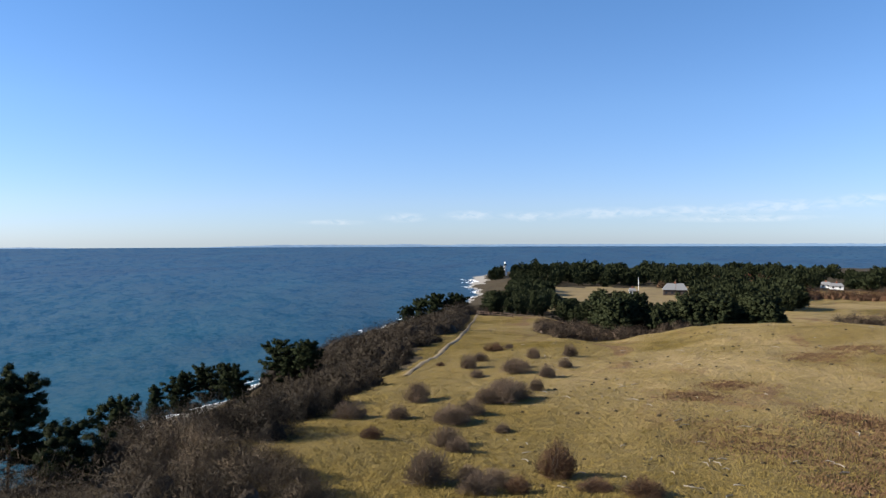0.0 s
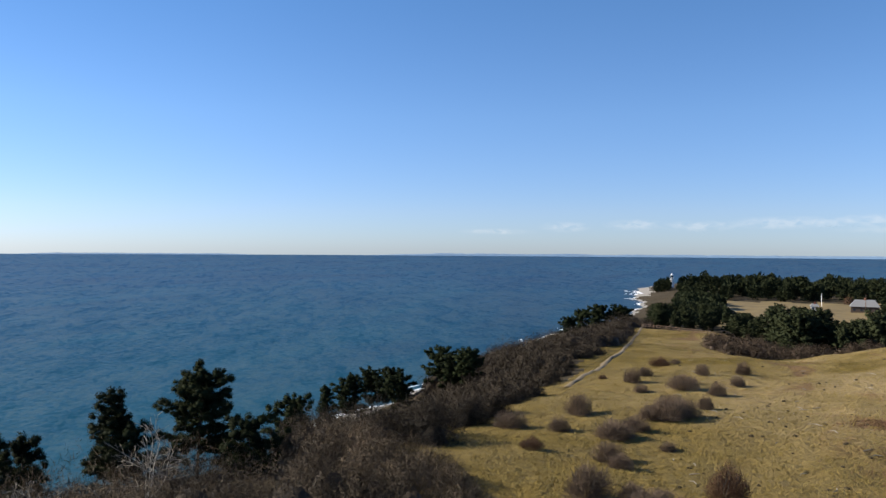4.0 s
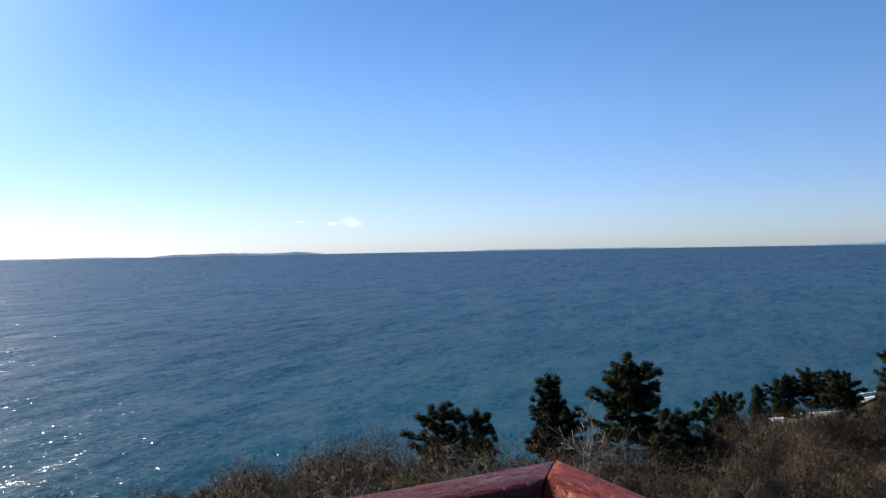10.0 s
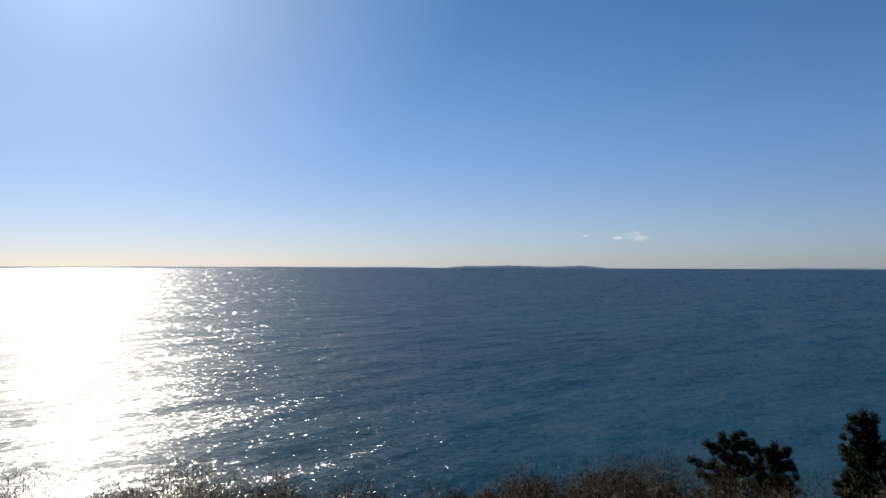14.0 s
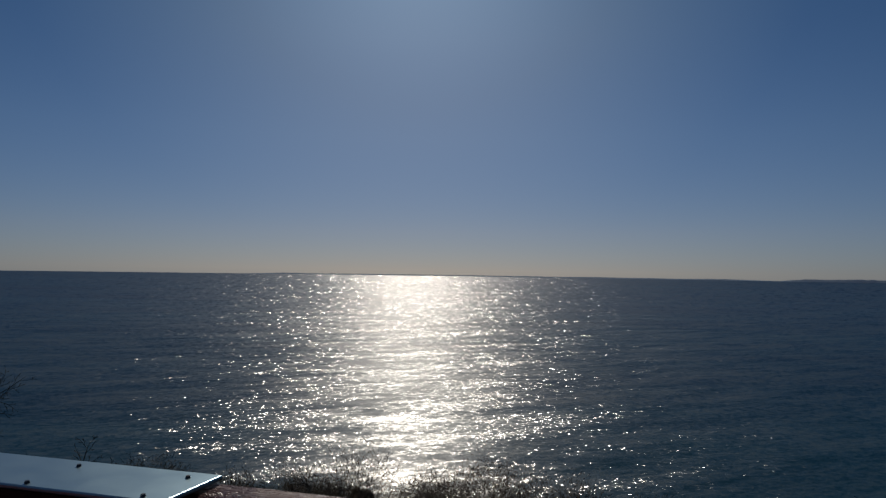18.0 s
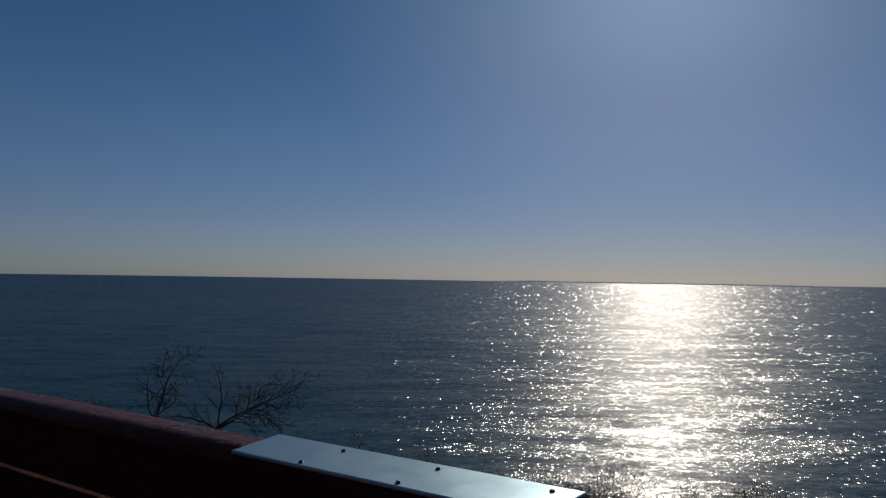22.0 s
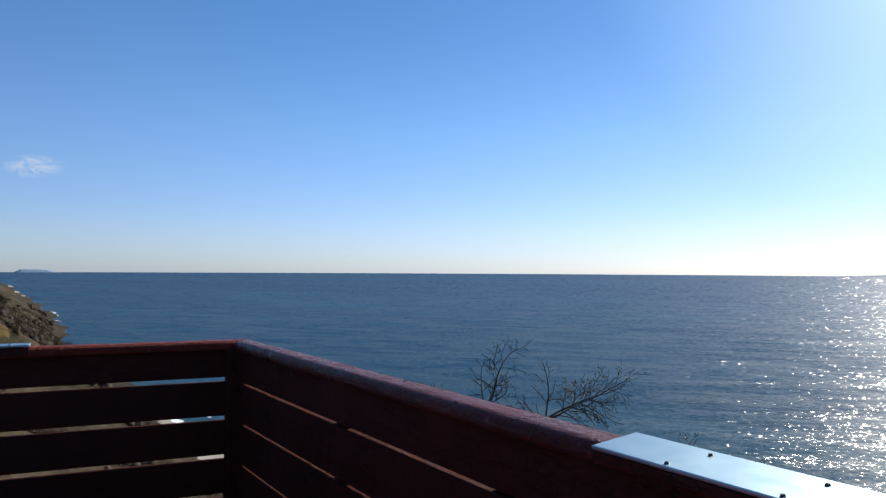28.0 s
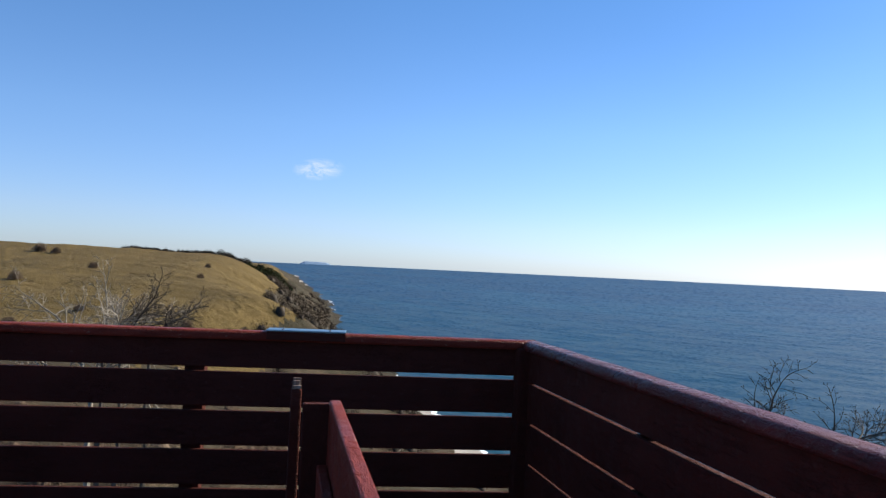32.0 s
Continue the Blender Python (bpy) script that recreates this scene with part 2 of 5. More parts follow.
def sea_material():
    m = bpy.data.materials.new("sea_water")
    m.use_nodes = True
    t = m.node_tree
    t.nodes.clear()
    out = t.nodes.new("ShaderNodeOutputMaterial")
    body, gloss, both = t.nodes.new("ShaderNodeBsdfDiffuse"), t.nodes.new("ShaderNodeBsdfGlossy"), t.nodes.new("ShaderNodeMixShader")
    broad = noise_tex(t, world_coords(t, (1, 0.35, 1), (0, 0, 20)), 0.006, 4, 0.55, 0.8)
    streak = noise_tex(t, world_coords(t, (1, 0.22, 1), (0, 0, 12)), 0.03, 4, 0.6, 0.5)
    f = calc(t, "ADD", calc(t, "MULTIPLY", broad, 0.6), calc(t, "MULTIPLY", streak, 0.4))
    # greener over the shallows, deep blue out at sea
    off = t.nodes.new("ShaderNodeVectorMath")
    off.operation = "LENGTH"
    t.links.new(world_coords(t), off.inputs[0])
    deep = ramp(t, calc(t, "MULTIPLY", calc(t, "LOGARITHM", off.outputs["Value"], 10.0), 0.25), [(0.50, (0, 0, 0)), (0.74, (1, 1, 1))])
    shallow = ramp(t, f, [(0.36, (0.002, 0.029, 0.044)), (0.5, (0.003, 0.039, 0.053)), (0.64, (0.006, 0.052, 0.064))])
    blue = ramp(t, f, [(0.36, (0.001, 0.022, 0.057)), (0.5, (0.001, 0.031, 0.071)), (0.64, (0.003, 0.043, 0.085))])
    t.links.new(mix(t, deep, shallow, blue), body.inputs["Color"])
    # wind waves of four sizes, their crests running along one bearing; each layer gives the slope of the water
    turned = world_coords(t, (1, 1, 0), (0, 0, -20))
    slope = None
    for size, longer, steep in ((0.085, 0.22, 0.50), (0.27, 0.28, 0.55), (0.85, 0.5, 0.72), (2.9, 0.7, 0.62)):
        mp = t.nodes.new("ShaderNodeMapping")
        mp.inputs["Scale"].default_value = (1, longer, 1)
        t.links.new(turned, mp.inputs[0])
        n = nd(t, "TexNoise", Scale=size, Detail=0.6, Roughness=0.5, Distortion=0.35)
        t.links.new(mp.outputs[0], n.inputs["Vector"])
        tilt = t.nodes.new("ShaderNodeVectorMath")
        tilt.operation = "MULTIPLY_ADD"
        tilt.inputs[1].default_value = (steep, steep * 0.8, 0)
        tilt.inputs[2].default_value = (-0.5 * steep, -0.4 * steep, 0)
        t.links.new(n.outputs["Color"], tilt.inputs[0])
        if slope is None:
            slope = tilt.outputs[0]
        else:
            s2 = t.nodes.new("ShaderNodeVectorMath")
            t.links.new(slope, s2.inputs[0])
            t.links.new(tilt.outputs[0], s2.inputs[1])
            slope = s2.outputs[0]
    waves = slope
    # ripple slopes that lengthen with the distance from the tower, to spread the glints
    sp = t.nodes.new("ShaderNodeSeparateXYZ")
    t.links.new(world_coords(t), sp.inputs[0])
    ln = t.nodes.new("ShaderNodeVectorMath")
    ln.operation = "LENGTH"
    t.links.new(world_coords(t), ln.inputs[0])
    bearing = calc(t, "ARCTAN2", calc(t, "MULTIPLY", sp.outputs[1], -1.0), calc(t, "MULTIPLY", sp.outputs[0], -1.0))
    cb = t.nodes.new("ShaderNodeCombineXYZ")
    t.links.new(calc(t, "MULTIPLY", bearing, 0.5), cb.inputs[0])
    t.links.new(calc(t, "DIVIDE", 70.0, ln.outputs["Value"]), cb.inputs[1])
    for size, steep in ((400.0, 0.92), (85.0, 0.18)):
        n = nd(t, "TexNoise", Scale=size, Detail=0.0, Roughness=0.5, Distortion=0.4)
        t.links.new(cb.outputs[0], n.inputs["Vector"])
        tilt = t.nodes.new("ShaderNodeVectorMath")
        tilt.operation = "MULTIPLY_ADD"
        tilt.inputs[1].default_value = (steep, steep, 0)
        tilt.inputs[2].default_value = (-0.5 * steep, -0.5 * steep, 0)
        t.links.new(n.outputs["Color"], tilt.inputs[0])
        s2 = t.nodes.new("ShaderNodeVectorMath")
        t.links.new(slope, s2.inputs[0])
        t.links.new(tilt.outputs[0], s2.inputs[1])
        slope = s2.outputs[0]
    normals = []
    for sl, much in ((slope, 1.0), (waves, 0.35)):
        back = t.nodes.new("ShaderNodeMapping")
        back.inputs["Scale"].default_value = (much, much, 1)
        back.inputs["Rotation"].default_value = (0, 0, radians(20))
        back.inputs["Location"].default_value = (0, 0, 1)
        t.links.new(sl, back.inputs[0])
        unit_n = t.nodes.new("ShaderNodeVectorMath")
        unit_n.operation = "NORMALIZE"
        t.links.new(back.outputs[0], unit_n.inputs[0])
        normals.append(unit_n.outputs[0])
    # glinting facets over a calmer sheen
    sheen, shine = t.nodes.new("ShaderNodeBsdfGlossy"), t.nodes.new("ShaderNodeMixShader")
    gloss.inputs["Roughness"].default_value = 0.15
    sheen.inputs["Roughness"].default_value = 0.28
    t.links.new(normals[0], gloss.inputs["Normal"])
    t.links.new(normals[1], sheen.inputs["Normal"])
    shine.inputs[0].default_value = 0.5
    t.links.new(sheen.outputs[0], shine.inputs[1])
    t.links.new(gloss.outputs[0], shine.inputs[2])
    fr = nd(t, "Fresnel", IOR=1.333)
    t.links.new(normals[1], fr.inputs["Normal"])
    # the Fresnel share levels off, so the far water never mirrors in full
    t.links.new(calc(t, "DIVIDE", fr.outputs[0], calc(t, "ADD", calc(t, "MULTIPLY", fr.outputs[0], 3.1), 1.0)), both.inputs[0])
    t.links.new(body.outputs[0], both.inputs[1])
    t.links.new(shine.outputs[0], both.inputs[2])
    t.links.new(both.outputs[0], out.inputs[0])
    return m


def painted_wood(name, dark, light, gloss, spec, chips):
    """Dark red paint on boards along local x: cracked, glossy, worn on the edges."""
    m, t, b = material(name, gloss, 0, spec)
    grain = noise_tex(t, place_coords(t, (1.6, 30, 30)), 1.0, 5, 0.6, 0.3)
    spot = noise_tex(t, place_coords(t, (1, 1, 1)), 5.0, 5, 0.65, 0.4)
    # paint split along the grain, with short splits across it
    long = noise_tex(t, place_coords(t, (5, 34, 34), (0, 0, 5)), 1.0, 4, 0.6, 1.2)
    short = noise_tex(t, place_coords(t, (26, 15, 15), (0, 0, 14)), 1.0, 3, 0.6, 1.4)
    flake = noise_tex(t, place_coords(t, (14, 30, 30)), 1.0, 5, 0.65, 0.8)
    la = ramp(t, calc(t, "ABSOLUTE", calc(t, "SUBTRACT", long, 0.5)), [(0.0, (0, 0, 0)), (0.022, (1, 1, 1))])
    sh = ramp(t, calc(t, "ABSOLUTE", calc(t, "SUBTRACT", short, 0.5)), [(0.0, (0, 0, 0)), (0.016, (1, 1, 1))])
    crack = calc(t, "MINIMUM", la, sh)
    thin = ramp(t, noise_tex(t, place_coords(t), 2.3, 3), [(0.36, (0, 0, 0)), (0.6, (1, 1, 1))])
    crack = mix(t, thin, (1.0, 1.0, 1.0), crack)
    col = mix(t, spot, dark, light)
    col = mix(t, 0.25, col, mix(t, grain, (0.2, 0.2, 0.2), (0.8, 0.8, 0.8)), "SOFT_LIGHT")
    wear = ramp(t, noise_tex(t, place_coords(t, (2, 5, 5)), 9.0, 5, 0.75), [(0.63, (0, 0, 0)), (0.67, (1, 1, 1))])
    col = mix(t, calc(t, "MULTIPLY", wear, chips), col, (0.30, 0.20, 0.15))
    t.links.new(col, b.inputs["Base Color"])
    t.links.new(ramp(t, spot, [(0.3, (gloss * 0.7,) * 3), (0.7, (gloss * 1.5,) * 3)]), b.inputs["Roughness"])
    h = calc(t, "ADD", calc(t, "ADD", calc(t, "MULTIPLY", crack, 0.6), calc(t, "MULTIPLY", grain, 0.4)), calc(t, "MULTIPLY", flake, 1.7))
    bump(t, b, h, 1.0, 0.007)
    return m


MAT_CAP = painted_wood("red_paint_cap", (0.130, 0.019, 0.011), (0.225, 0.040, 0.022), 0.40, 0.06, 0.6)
# the same red paint, its backlit look put in as a darker colour
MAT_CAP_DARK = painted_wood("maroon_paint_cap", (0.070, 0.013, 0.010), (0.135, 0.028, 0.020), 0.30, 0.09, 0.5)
# boards and posts: red paint with the shade of upright faces in its colour
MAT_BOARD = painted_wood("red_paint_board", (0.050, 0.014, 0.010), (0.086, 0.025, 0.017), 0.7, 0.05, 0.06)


def worn_wood():
    m, t, b = material("weathered_wood", 0.85, 0, 0.2)
    n = noise_tex(t, place_coords(t, (20, 20, 1.5)), 2.0, 6, 0.65)
    c = ramp(t, n, [(0.3, (0.05, 0.03, 0.022)), (0.55, (0.17, 0.11, 0.08)), (0.75, (0.36, 0.29, 0.23))])
    t.links.new(c, b.inputs["Base Color"])
    bump(t, b, n, 0.6, 0.006)
    return m


def sheet_metal():
    m, t, b = material("brushed_steel", 0.32, 0.9, 0.5)
    n = noise_tex(t, place_coords(t, (3, 60, 60)), 3.0, 4, 0.6)
    s = noise_tex(t, place_coords(t), 6.0, 4, 0.6)
    t.links.new(mix(t, s, (0.21, 0.33, 0.38), (0.32, 0.45, 0.50)), b.inputs["Base Color"])
    t.links.new(ramp(t, s, [(0.3, (0.34,) * 3), (0.7, (0.42,) * 3)]), b.inputs["Roughness"])
    bump(t, b, n, 0.05, 0.002)
    return m


def plain(name, colour, rough=0.7, metal=0.0, vary=0.25, scale=3.0):
    m, t, b = material(name, rough, metal, 0.4)
    n = noise_tex(t, place_coords(t), scale, 5, 0.65)
    c2 = tuple(c * (1 - vary) for c in colour)
    t.links.new(mix(t, n, c2, colour), b.inputs["Base Color"])
    bump(t, b, n, 0.15, 0.02)
    return m


MAT_MEADOW, MAT_SOIL, MAT_BEACH, MAT_CLIFF, MAT_SEA = meadow_material(), soil_material(), beach_material(), cliff_material(), sea_material()
MAT_PATH = plain("sandy_path", (0.20, 0.150, 0.085), 0.95, 0, 0.4, 1.0)
MAT_CLEARING = plain("dry_clearing", (0.25, 0.175, 0.062), 0.95, 0, 0.75, 0.12)
MAT_WORN, MAT_STEEL = worn_wood(), sheet_metal()
MAT_SCREW = plain("dark_steel", (0.05, 0.05, 0.055), 0.4, 0.8)
MAT_WHITE = plain("white_render", (0.80, 0.79, 0.76), 0.7)
MAT_GLASS_DARK = plain("dark_glass", (0.02, 0.03, 0.04), 0.1, 0.0, 0.1)
MAT_ROOF = plain("grey_roof", (0.20, 0.20, 0.20), 0.8)
MAT_TILE = plain("red_roof_tile", (0.26, 0.09, 0.05), 0.8)
MAT_TIMBER = plain("dark_timber", (0.07, 0.05, 0.04), 0.8)
# far shores: the bluish haze of the air is painted into the colour
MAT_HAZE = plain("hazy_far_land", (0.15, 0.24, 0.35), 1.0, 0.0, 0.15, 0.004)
MAT_FOAM = plain("sea_foam", (0.80, 0.83, 0.84), 0.8, 0, 0.1, 0.5)

# ---- land and sea ----
SHORE_Y = np.array([-4800, -1500, -806, -500, -347, -212, -154, -135, -120, -95, -60, 0, 140, 190, 300, 345, 400, 458, 520, 650, 720, 800, 900])
SHORE_X = np.array([-900, -610, -352, -236, -167, -126, -100, -91, -85.5, -83, -75.6, -60, -55, -44, -24, -20, 4, 18, 20, 24, 28, 44, 80])


def smooth(a):
    a = np.clip(a, 0, 1)
    return a * a * (3 - 2 * a)


def wobble(x, y):
    return 2.6 * np.sin(y * 0.043 + 1.0) + 1.7 * np.sin(y * 0.11 + x * 0.03) + 1.1 * np.sin(y * 0.27 + 2.0)


def inland(x, y):
    """Metres from the water's edge; negative in the sea."""
    a = x - np.interp(y, SHORE_Y, SHORE_X) + wobble(x, y)
    b = 860 + 0.05 * x - y + 6 * np.sin(x * 0.05)
    return np.minimum(a, b)


NORTH_D = np.array([0, 40, 80, 120, 170, 220, 275, 400, 700, 1200])
NORTH_Z = np.array([27, 22.6, 19.8, 17.8, 15.8, 13.6, 8.0, 5.5, 4.0, 3.5])

CREST_AZ = np.array([50, 60.1, 63.6, 65.9, 69.4, 72.4, 75, 79])      # how low the hill's skyline lies, bearing by bearing
CREST_EL = np.array([6.3, 5.75, 5.45, 5.68, 5.95, 6.12, 6.62, 6.6])


def ground(x, y):
    """Height of the land over the sea at a place (arrays or numbers)."""
    x, y = np.asarray(x, float), np.asarray(y, float)
    d = np.hypot(x, y)
    north = np.interp(d, NORTH_D, NORTH_Z)
    north = north + 4.2 * np.exp(-(((x - 62) / 48) ** 2 + ((y - 95) / 55) ** 2)) * smooth((d - 25) / 40)
    north = north + 2.0 * np.exp(-(((x - 110) / 60) ** 2 + ((y - 60) / 60) ** 2)) * smooth((d - 40) / 40)
    north = north - 6.0 * smooth((d - 148) / 45) * (1 - smooth((d - 235) / 45)) * smooth((x - 26) / 22)
    north = north + 3.2 * np.exp(-(((x - 60) / 26) ** 2 + ((y - 125) / 45) ** 2)) - 3.4 * np.exp(-(((x - 31) / 11) ** 2 + ((y - 152) / 36) ** 2))
    south = 27 - 5.5 * np.exp(-((d - 95) / 45) ** 2) + 8.9 * np.exp(-(((x + 30) / 190) ** 2 + ((y + 330) / 150) ** 2)) - 6 * smooth((d - 600) / 800)
    az = np.degrees(np.arctan2(y, x))
    lid = 34.97 - np.tan(np.radians(np.interp(az, CREST_AZ, CREST_EL))) * np.maximum(d, 40)
    over = smooth((d - 45) / 40) * (1 - smooth((d - 170) / 60))
    north = north - over * np.log1p(np.exp(np.minimum((north - lid) / 0.35, 60.0))) * 0.35
    w = smooth((y + 25) / 50)
    z = north * w + south * (1 - w)
    wide = 34 - 7 * (1 - smooth((y - 25) / 25)) * smooth((y + 60) / 40) + 30 * smooth((-y - 60) / 160) + 13 * smooth((y - 35) / 55) * (1 - smooth((y - 200) / 60)) + 33 * smooth((-y - 6) / 22) * (1 - smooth((-y - 95) / 50))
    s = inland(x, y)
    low = 0.6 * smooth(s / 6) + (z - 0.6) * smooth((s - 4) / wide) ** 0.8
    z = np.where(s > 0, low, np.maximum(s * 0.12, -5.0))
    return z + np.where(s > 10, 0.35 * np.sin(x * 0.19 + y * 0.07) * np.sin(y * 0.16 - x * 0.05) + 0.12 * np.sin(x * 0.7 + y * 0.3) * np.sin(y * 0.6), 0)


EDGE_Y = np.array([-60, -20, 0, 28, 38, 44, 54, 64, 72, 94, 110, 140, 230, 262])
EDGE_S = np.array([30, 40, 48, 54, 51, 46, 44, 46, 50, 51, 56, 58, 47, 47])


def scrub_edge(y):
    return np.interp(y, EDGE_Y, EDGE_S) + 1.5 * np.sin(y * 0.21) + 1.0 * np.sin(y * 0.6 + 1)


TRACK_Y = np.array([84, 93, 107, 127, 165, 217, 232])      # the trodden path along the meadow's edge
TRACK_X = np.array([-6.0, -4.1, -1.4, 1.7, 4.2, 8.0, 9.6])


def track(y):
    return np.interp(y, TRACK_Y, TRACK_X) + 0.5 * np.sin(y * 0.09)


def zone(x, y):
    """0 meadow, 1 scrub soil, 2 beach, 3 cliff, 5 dry clearing."""
    s, d, az = inland(x, y), np.hypot(x, y), np.degrees(np.arctan2(y, x))
    az = az + 0.5 * np.sin(d * 0.06) + 0.25 * np.sin(d * 0.19 + 1)
    d = d + 6 * np.sin(az * 1.9) + 4 * np.sin(az * 5.3 + 1)
    scrub = (y > -60) & (s < scrub_edge(y) - 4) & (y < 262) & ~((y > 84) & (y < 232) & (x > track(y) - 1.5))
    woods = (d > np.where(az < 78.5, 172, 240)) & (y > 0) & ~((az < 67.0) & (d < 480))
    clearing = (d > 300) & (d < 505) & (az > 56) & (az < 84)
    cliff = (y <= -60) & (s < 41 + 2 * np.sin(y * 0.05) + 1.2 * np.sin(y * 0.23 + x * 0.1))
    south = (y < -12) & (d < 105) & (s < 95)
    out = np.where(scrub | woods | south, 1, 0)
    out = np.where(clearing, 5, out)
    out = np.where((az < 69.5) & (d > 285) & (d < 505) & (y > 0), 0, out)
    out = np.where(cliff, 3, out)
    return np.where(s < np.where(y > 40, np.where((y > 165) & (y < 610), 3.0, 11), np.where(y < -190, -1.0, 7)), 2, out)


def sheet(name, co, faces, mats, index=None, smooth_faces=True):
    me = bpy.data.meshes.new(name)
    me.from_pydata(co, [], faces)
    for m in mats:
        me.materials.append(m)
    if index is not None:
        me.polygons.foreach_set("material_index", index)
    me.polygons.foreach_set("use_smooth", [smooth_faces] * len(me.polygons))
    me.update()
    return new(name, me)


def polar(n_a, radii, cx=0.0, cy=0.0):
    a = n_a if hasattr(n_a, 'shape') else np.arange(n_a) / n_a * 2 * np.pi
    n_a = len(a)
    X = cx + np.outer(radii, np.cos(a))
    Y = cy + np.outer(radii, np.sin(a))
    k = np.arange(len(radii) - 1)[:, None] * n_a
    j = np.arange(n_a)[None, :]
    f = np.stack([k + j, k + n_a + j, k + n_a + (j + 1) % n_a, k + (j + 1) % n_a], -1).reshape(-1, 4)
    return X.ravel(), Y.ravel(), f


radii = np.concatenate([[0.3, 3], np.geomspace(6, 98, 122), np.geomspace(100, 330, 150), np.geomspace(334, 520, 22), np.geomspace(526, 900, 70), np.geomspace(912, 1000, 8), np.geomspace(1040, 4850, 20)])
bearings = np.radians(np.concatenate([np.linspace(45, 80, 90), np.linspace(80.2, 91, 90), np.linspace(91.35, 290, 520), np.linspace(292, 403, 40)]))
gx, gy, gf = polar(bearings, radii)
keep = (inland(gx, gy) > -60)[gf].any(1)
gf = gf[keep]
gz = ground(gx, gy)
fx, fy = gx[gf].mean(1), gy[gf].mean(1)
ground_ob = sheet("ground", np.stack([gx, gy, gz], 1), gf.tolist(), [MAT_MEADOW, MAT_SOIL, MAT_BEACH, MAT_CLIFF, MAT_PATH, MAT_CLEARING], zone(fx, fy).astype(int))
tagged(ground_ob, "rolling coastal meadow of dry yellow-green grass", "ground", kind="structure")

sx, sy, sf = polar(180, np.concatenate([[1], np.geomspace(30, 4900, 60)]))
sea_ob = sheet("water", np.stack([sx, sy, sx * 0], 1), sf.tolist(), [MAT_SEA])
tagged(sea_ob, "wind-rippled blue sea reaching the horizon", "sea", kind="structure")


# white water along the shore, torn into patches
foam_v, foam_f = [], []
ys = np.arange(-640, 700, 1.1)
for k in range(3):
    prev = None
    for yy in ys:
        sx0 = float(np.interp(yy, SHORE_Y, SHORE_X))
        x0 = sx0 - float(wobble(sx0, yy))
        n1 = noise.noise(Vector((yy * 0.035, k * 7.0, 3.0))) + 0.5 * noise.noise(Vector((yy * 0.21, k * 5.0, 8.0)))
        wid = 3.0 * n1 + (0.5, -0.5, -1.3)[k] + (1.8 if yy > 640 else 0.0)
        n2 = noise.noise(Vector((yy * 0.4, k * 3.0, 0.0))) + 2 * noise.noise(Vector((yy * 0.07, k * 3.0, 0.0)))
        far = (0.6, -3.4, -8.0)[k] + 0.7 * n2
        wid -= 1.5 if -540 < yy < -230 else 0.0
        if wid < 0.15:
            prev = None
            continue
        foam_v += [(x0 + far, yy, 0.03 + 0.02 * k), (x0 + far - wid, yy, 0.03 + 0.02 * k)]
        i = len(foam_v) - 2
        if prev is not None:
            foam_f.append((prev, prev + 1, i + 1, i))
        prev = i
tagged(sheet("surf", foam_v, foam_f, [MAT_FOAM]), "broken white surf along the shore", "surf", kind="stuff")

# trodden sandy path between scrub and meadow
pv, pf = [], []
for i, yy in enumerate(np.arange(88, 229, 0.7)):
    xm = float(track(yy))
    wd = 0.55 + 0.3 * noise.noise(Vector((yy * 0.3, 0, 0)))
    for k in (-1.0, -0.3, 0.3, 1.0):
        x = xm + k * wd
        pv.append((x, yy, float(ground(x, yy)) + (0.14 if abs(k) < 1 else -0.1)))
    if i:
        b0 = 4 * (i - 1)
        pf += [(b0 + j, b0 + j + 1, b0 + j + 5, b0 + j + 4) for j in range(3)]
tagged(sheet("path", pv, pf, [MAT_PATH]), "pale trodden sandy path along the meadow's edge", "path", kind="structure")

# ---- mesh helpers ----
def part(name, bm, mat, parent=None, label=""):
    me = bpy.data.meshes.new(name)
    bm.to_mesh(me)
    bm.free()
    me.materials.append(mat)
    ob = new(name, me)
    if parent is not None:
        ob.parent = parent
    if label:
        ob["label"] = label
    return ob


def thing(name, m, label, category, group="", kind=""):
    ob = new(name)
    ob.matrix_world = m
    return tagged(ob, label, category, group, kind)


def box(bm, x0, x1, y0, y1, z0, z1, bevel=0.0, m=None):
    r = bmesh.ops.create_cube(bm, size=1)
    vs = r["verts"]
    bmesh.ops.scale(bm, vec=(x1 - x0, y1 - y0, z1 - z0), verts=vs)
    bmesh.ops.translate(bm, vec=((x0 + x1) / 2, (y0 + y1) / 2, (z0 + z1) / 2), verts=vs)
    if bevel:
        es = list({e for v in vs for e in v.link_edges})
        g = bmesh.ops.bevel(bm, geom=es, offset=bevel, segments=2, profile=0.5, affect="EDGES")
        vs = list({v for f in g["faces"] for v in f.verts} | {v for v in vs if v.is_valid})
    if m is not None:
        bmesh.ops.transform(bm, matrix=m, verts=vs)
    return bm


def boxed(*a, **k):
    return box(bmesh.new(), *a, **k)


# ---- lookout platform ----
# local frame: x along the seaward railing from its north corner, y inland, z up from the deck
DECK = 33.40
RAIL_TOP = 34.602 - DECK
LONG = 4.913
plat = Matrix.Translation((-1.51, 1.94, DECK)) @ Matrix.Rotation(math.atan2(-0.94096, -0.33851) - 0.005, 4, "Z")


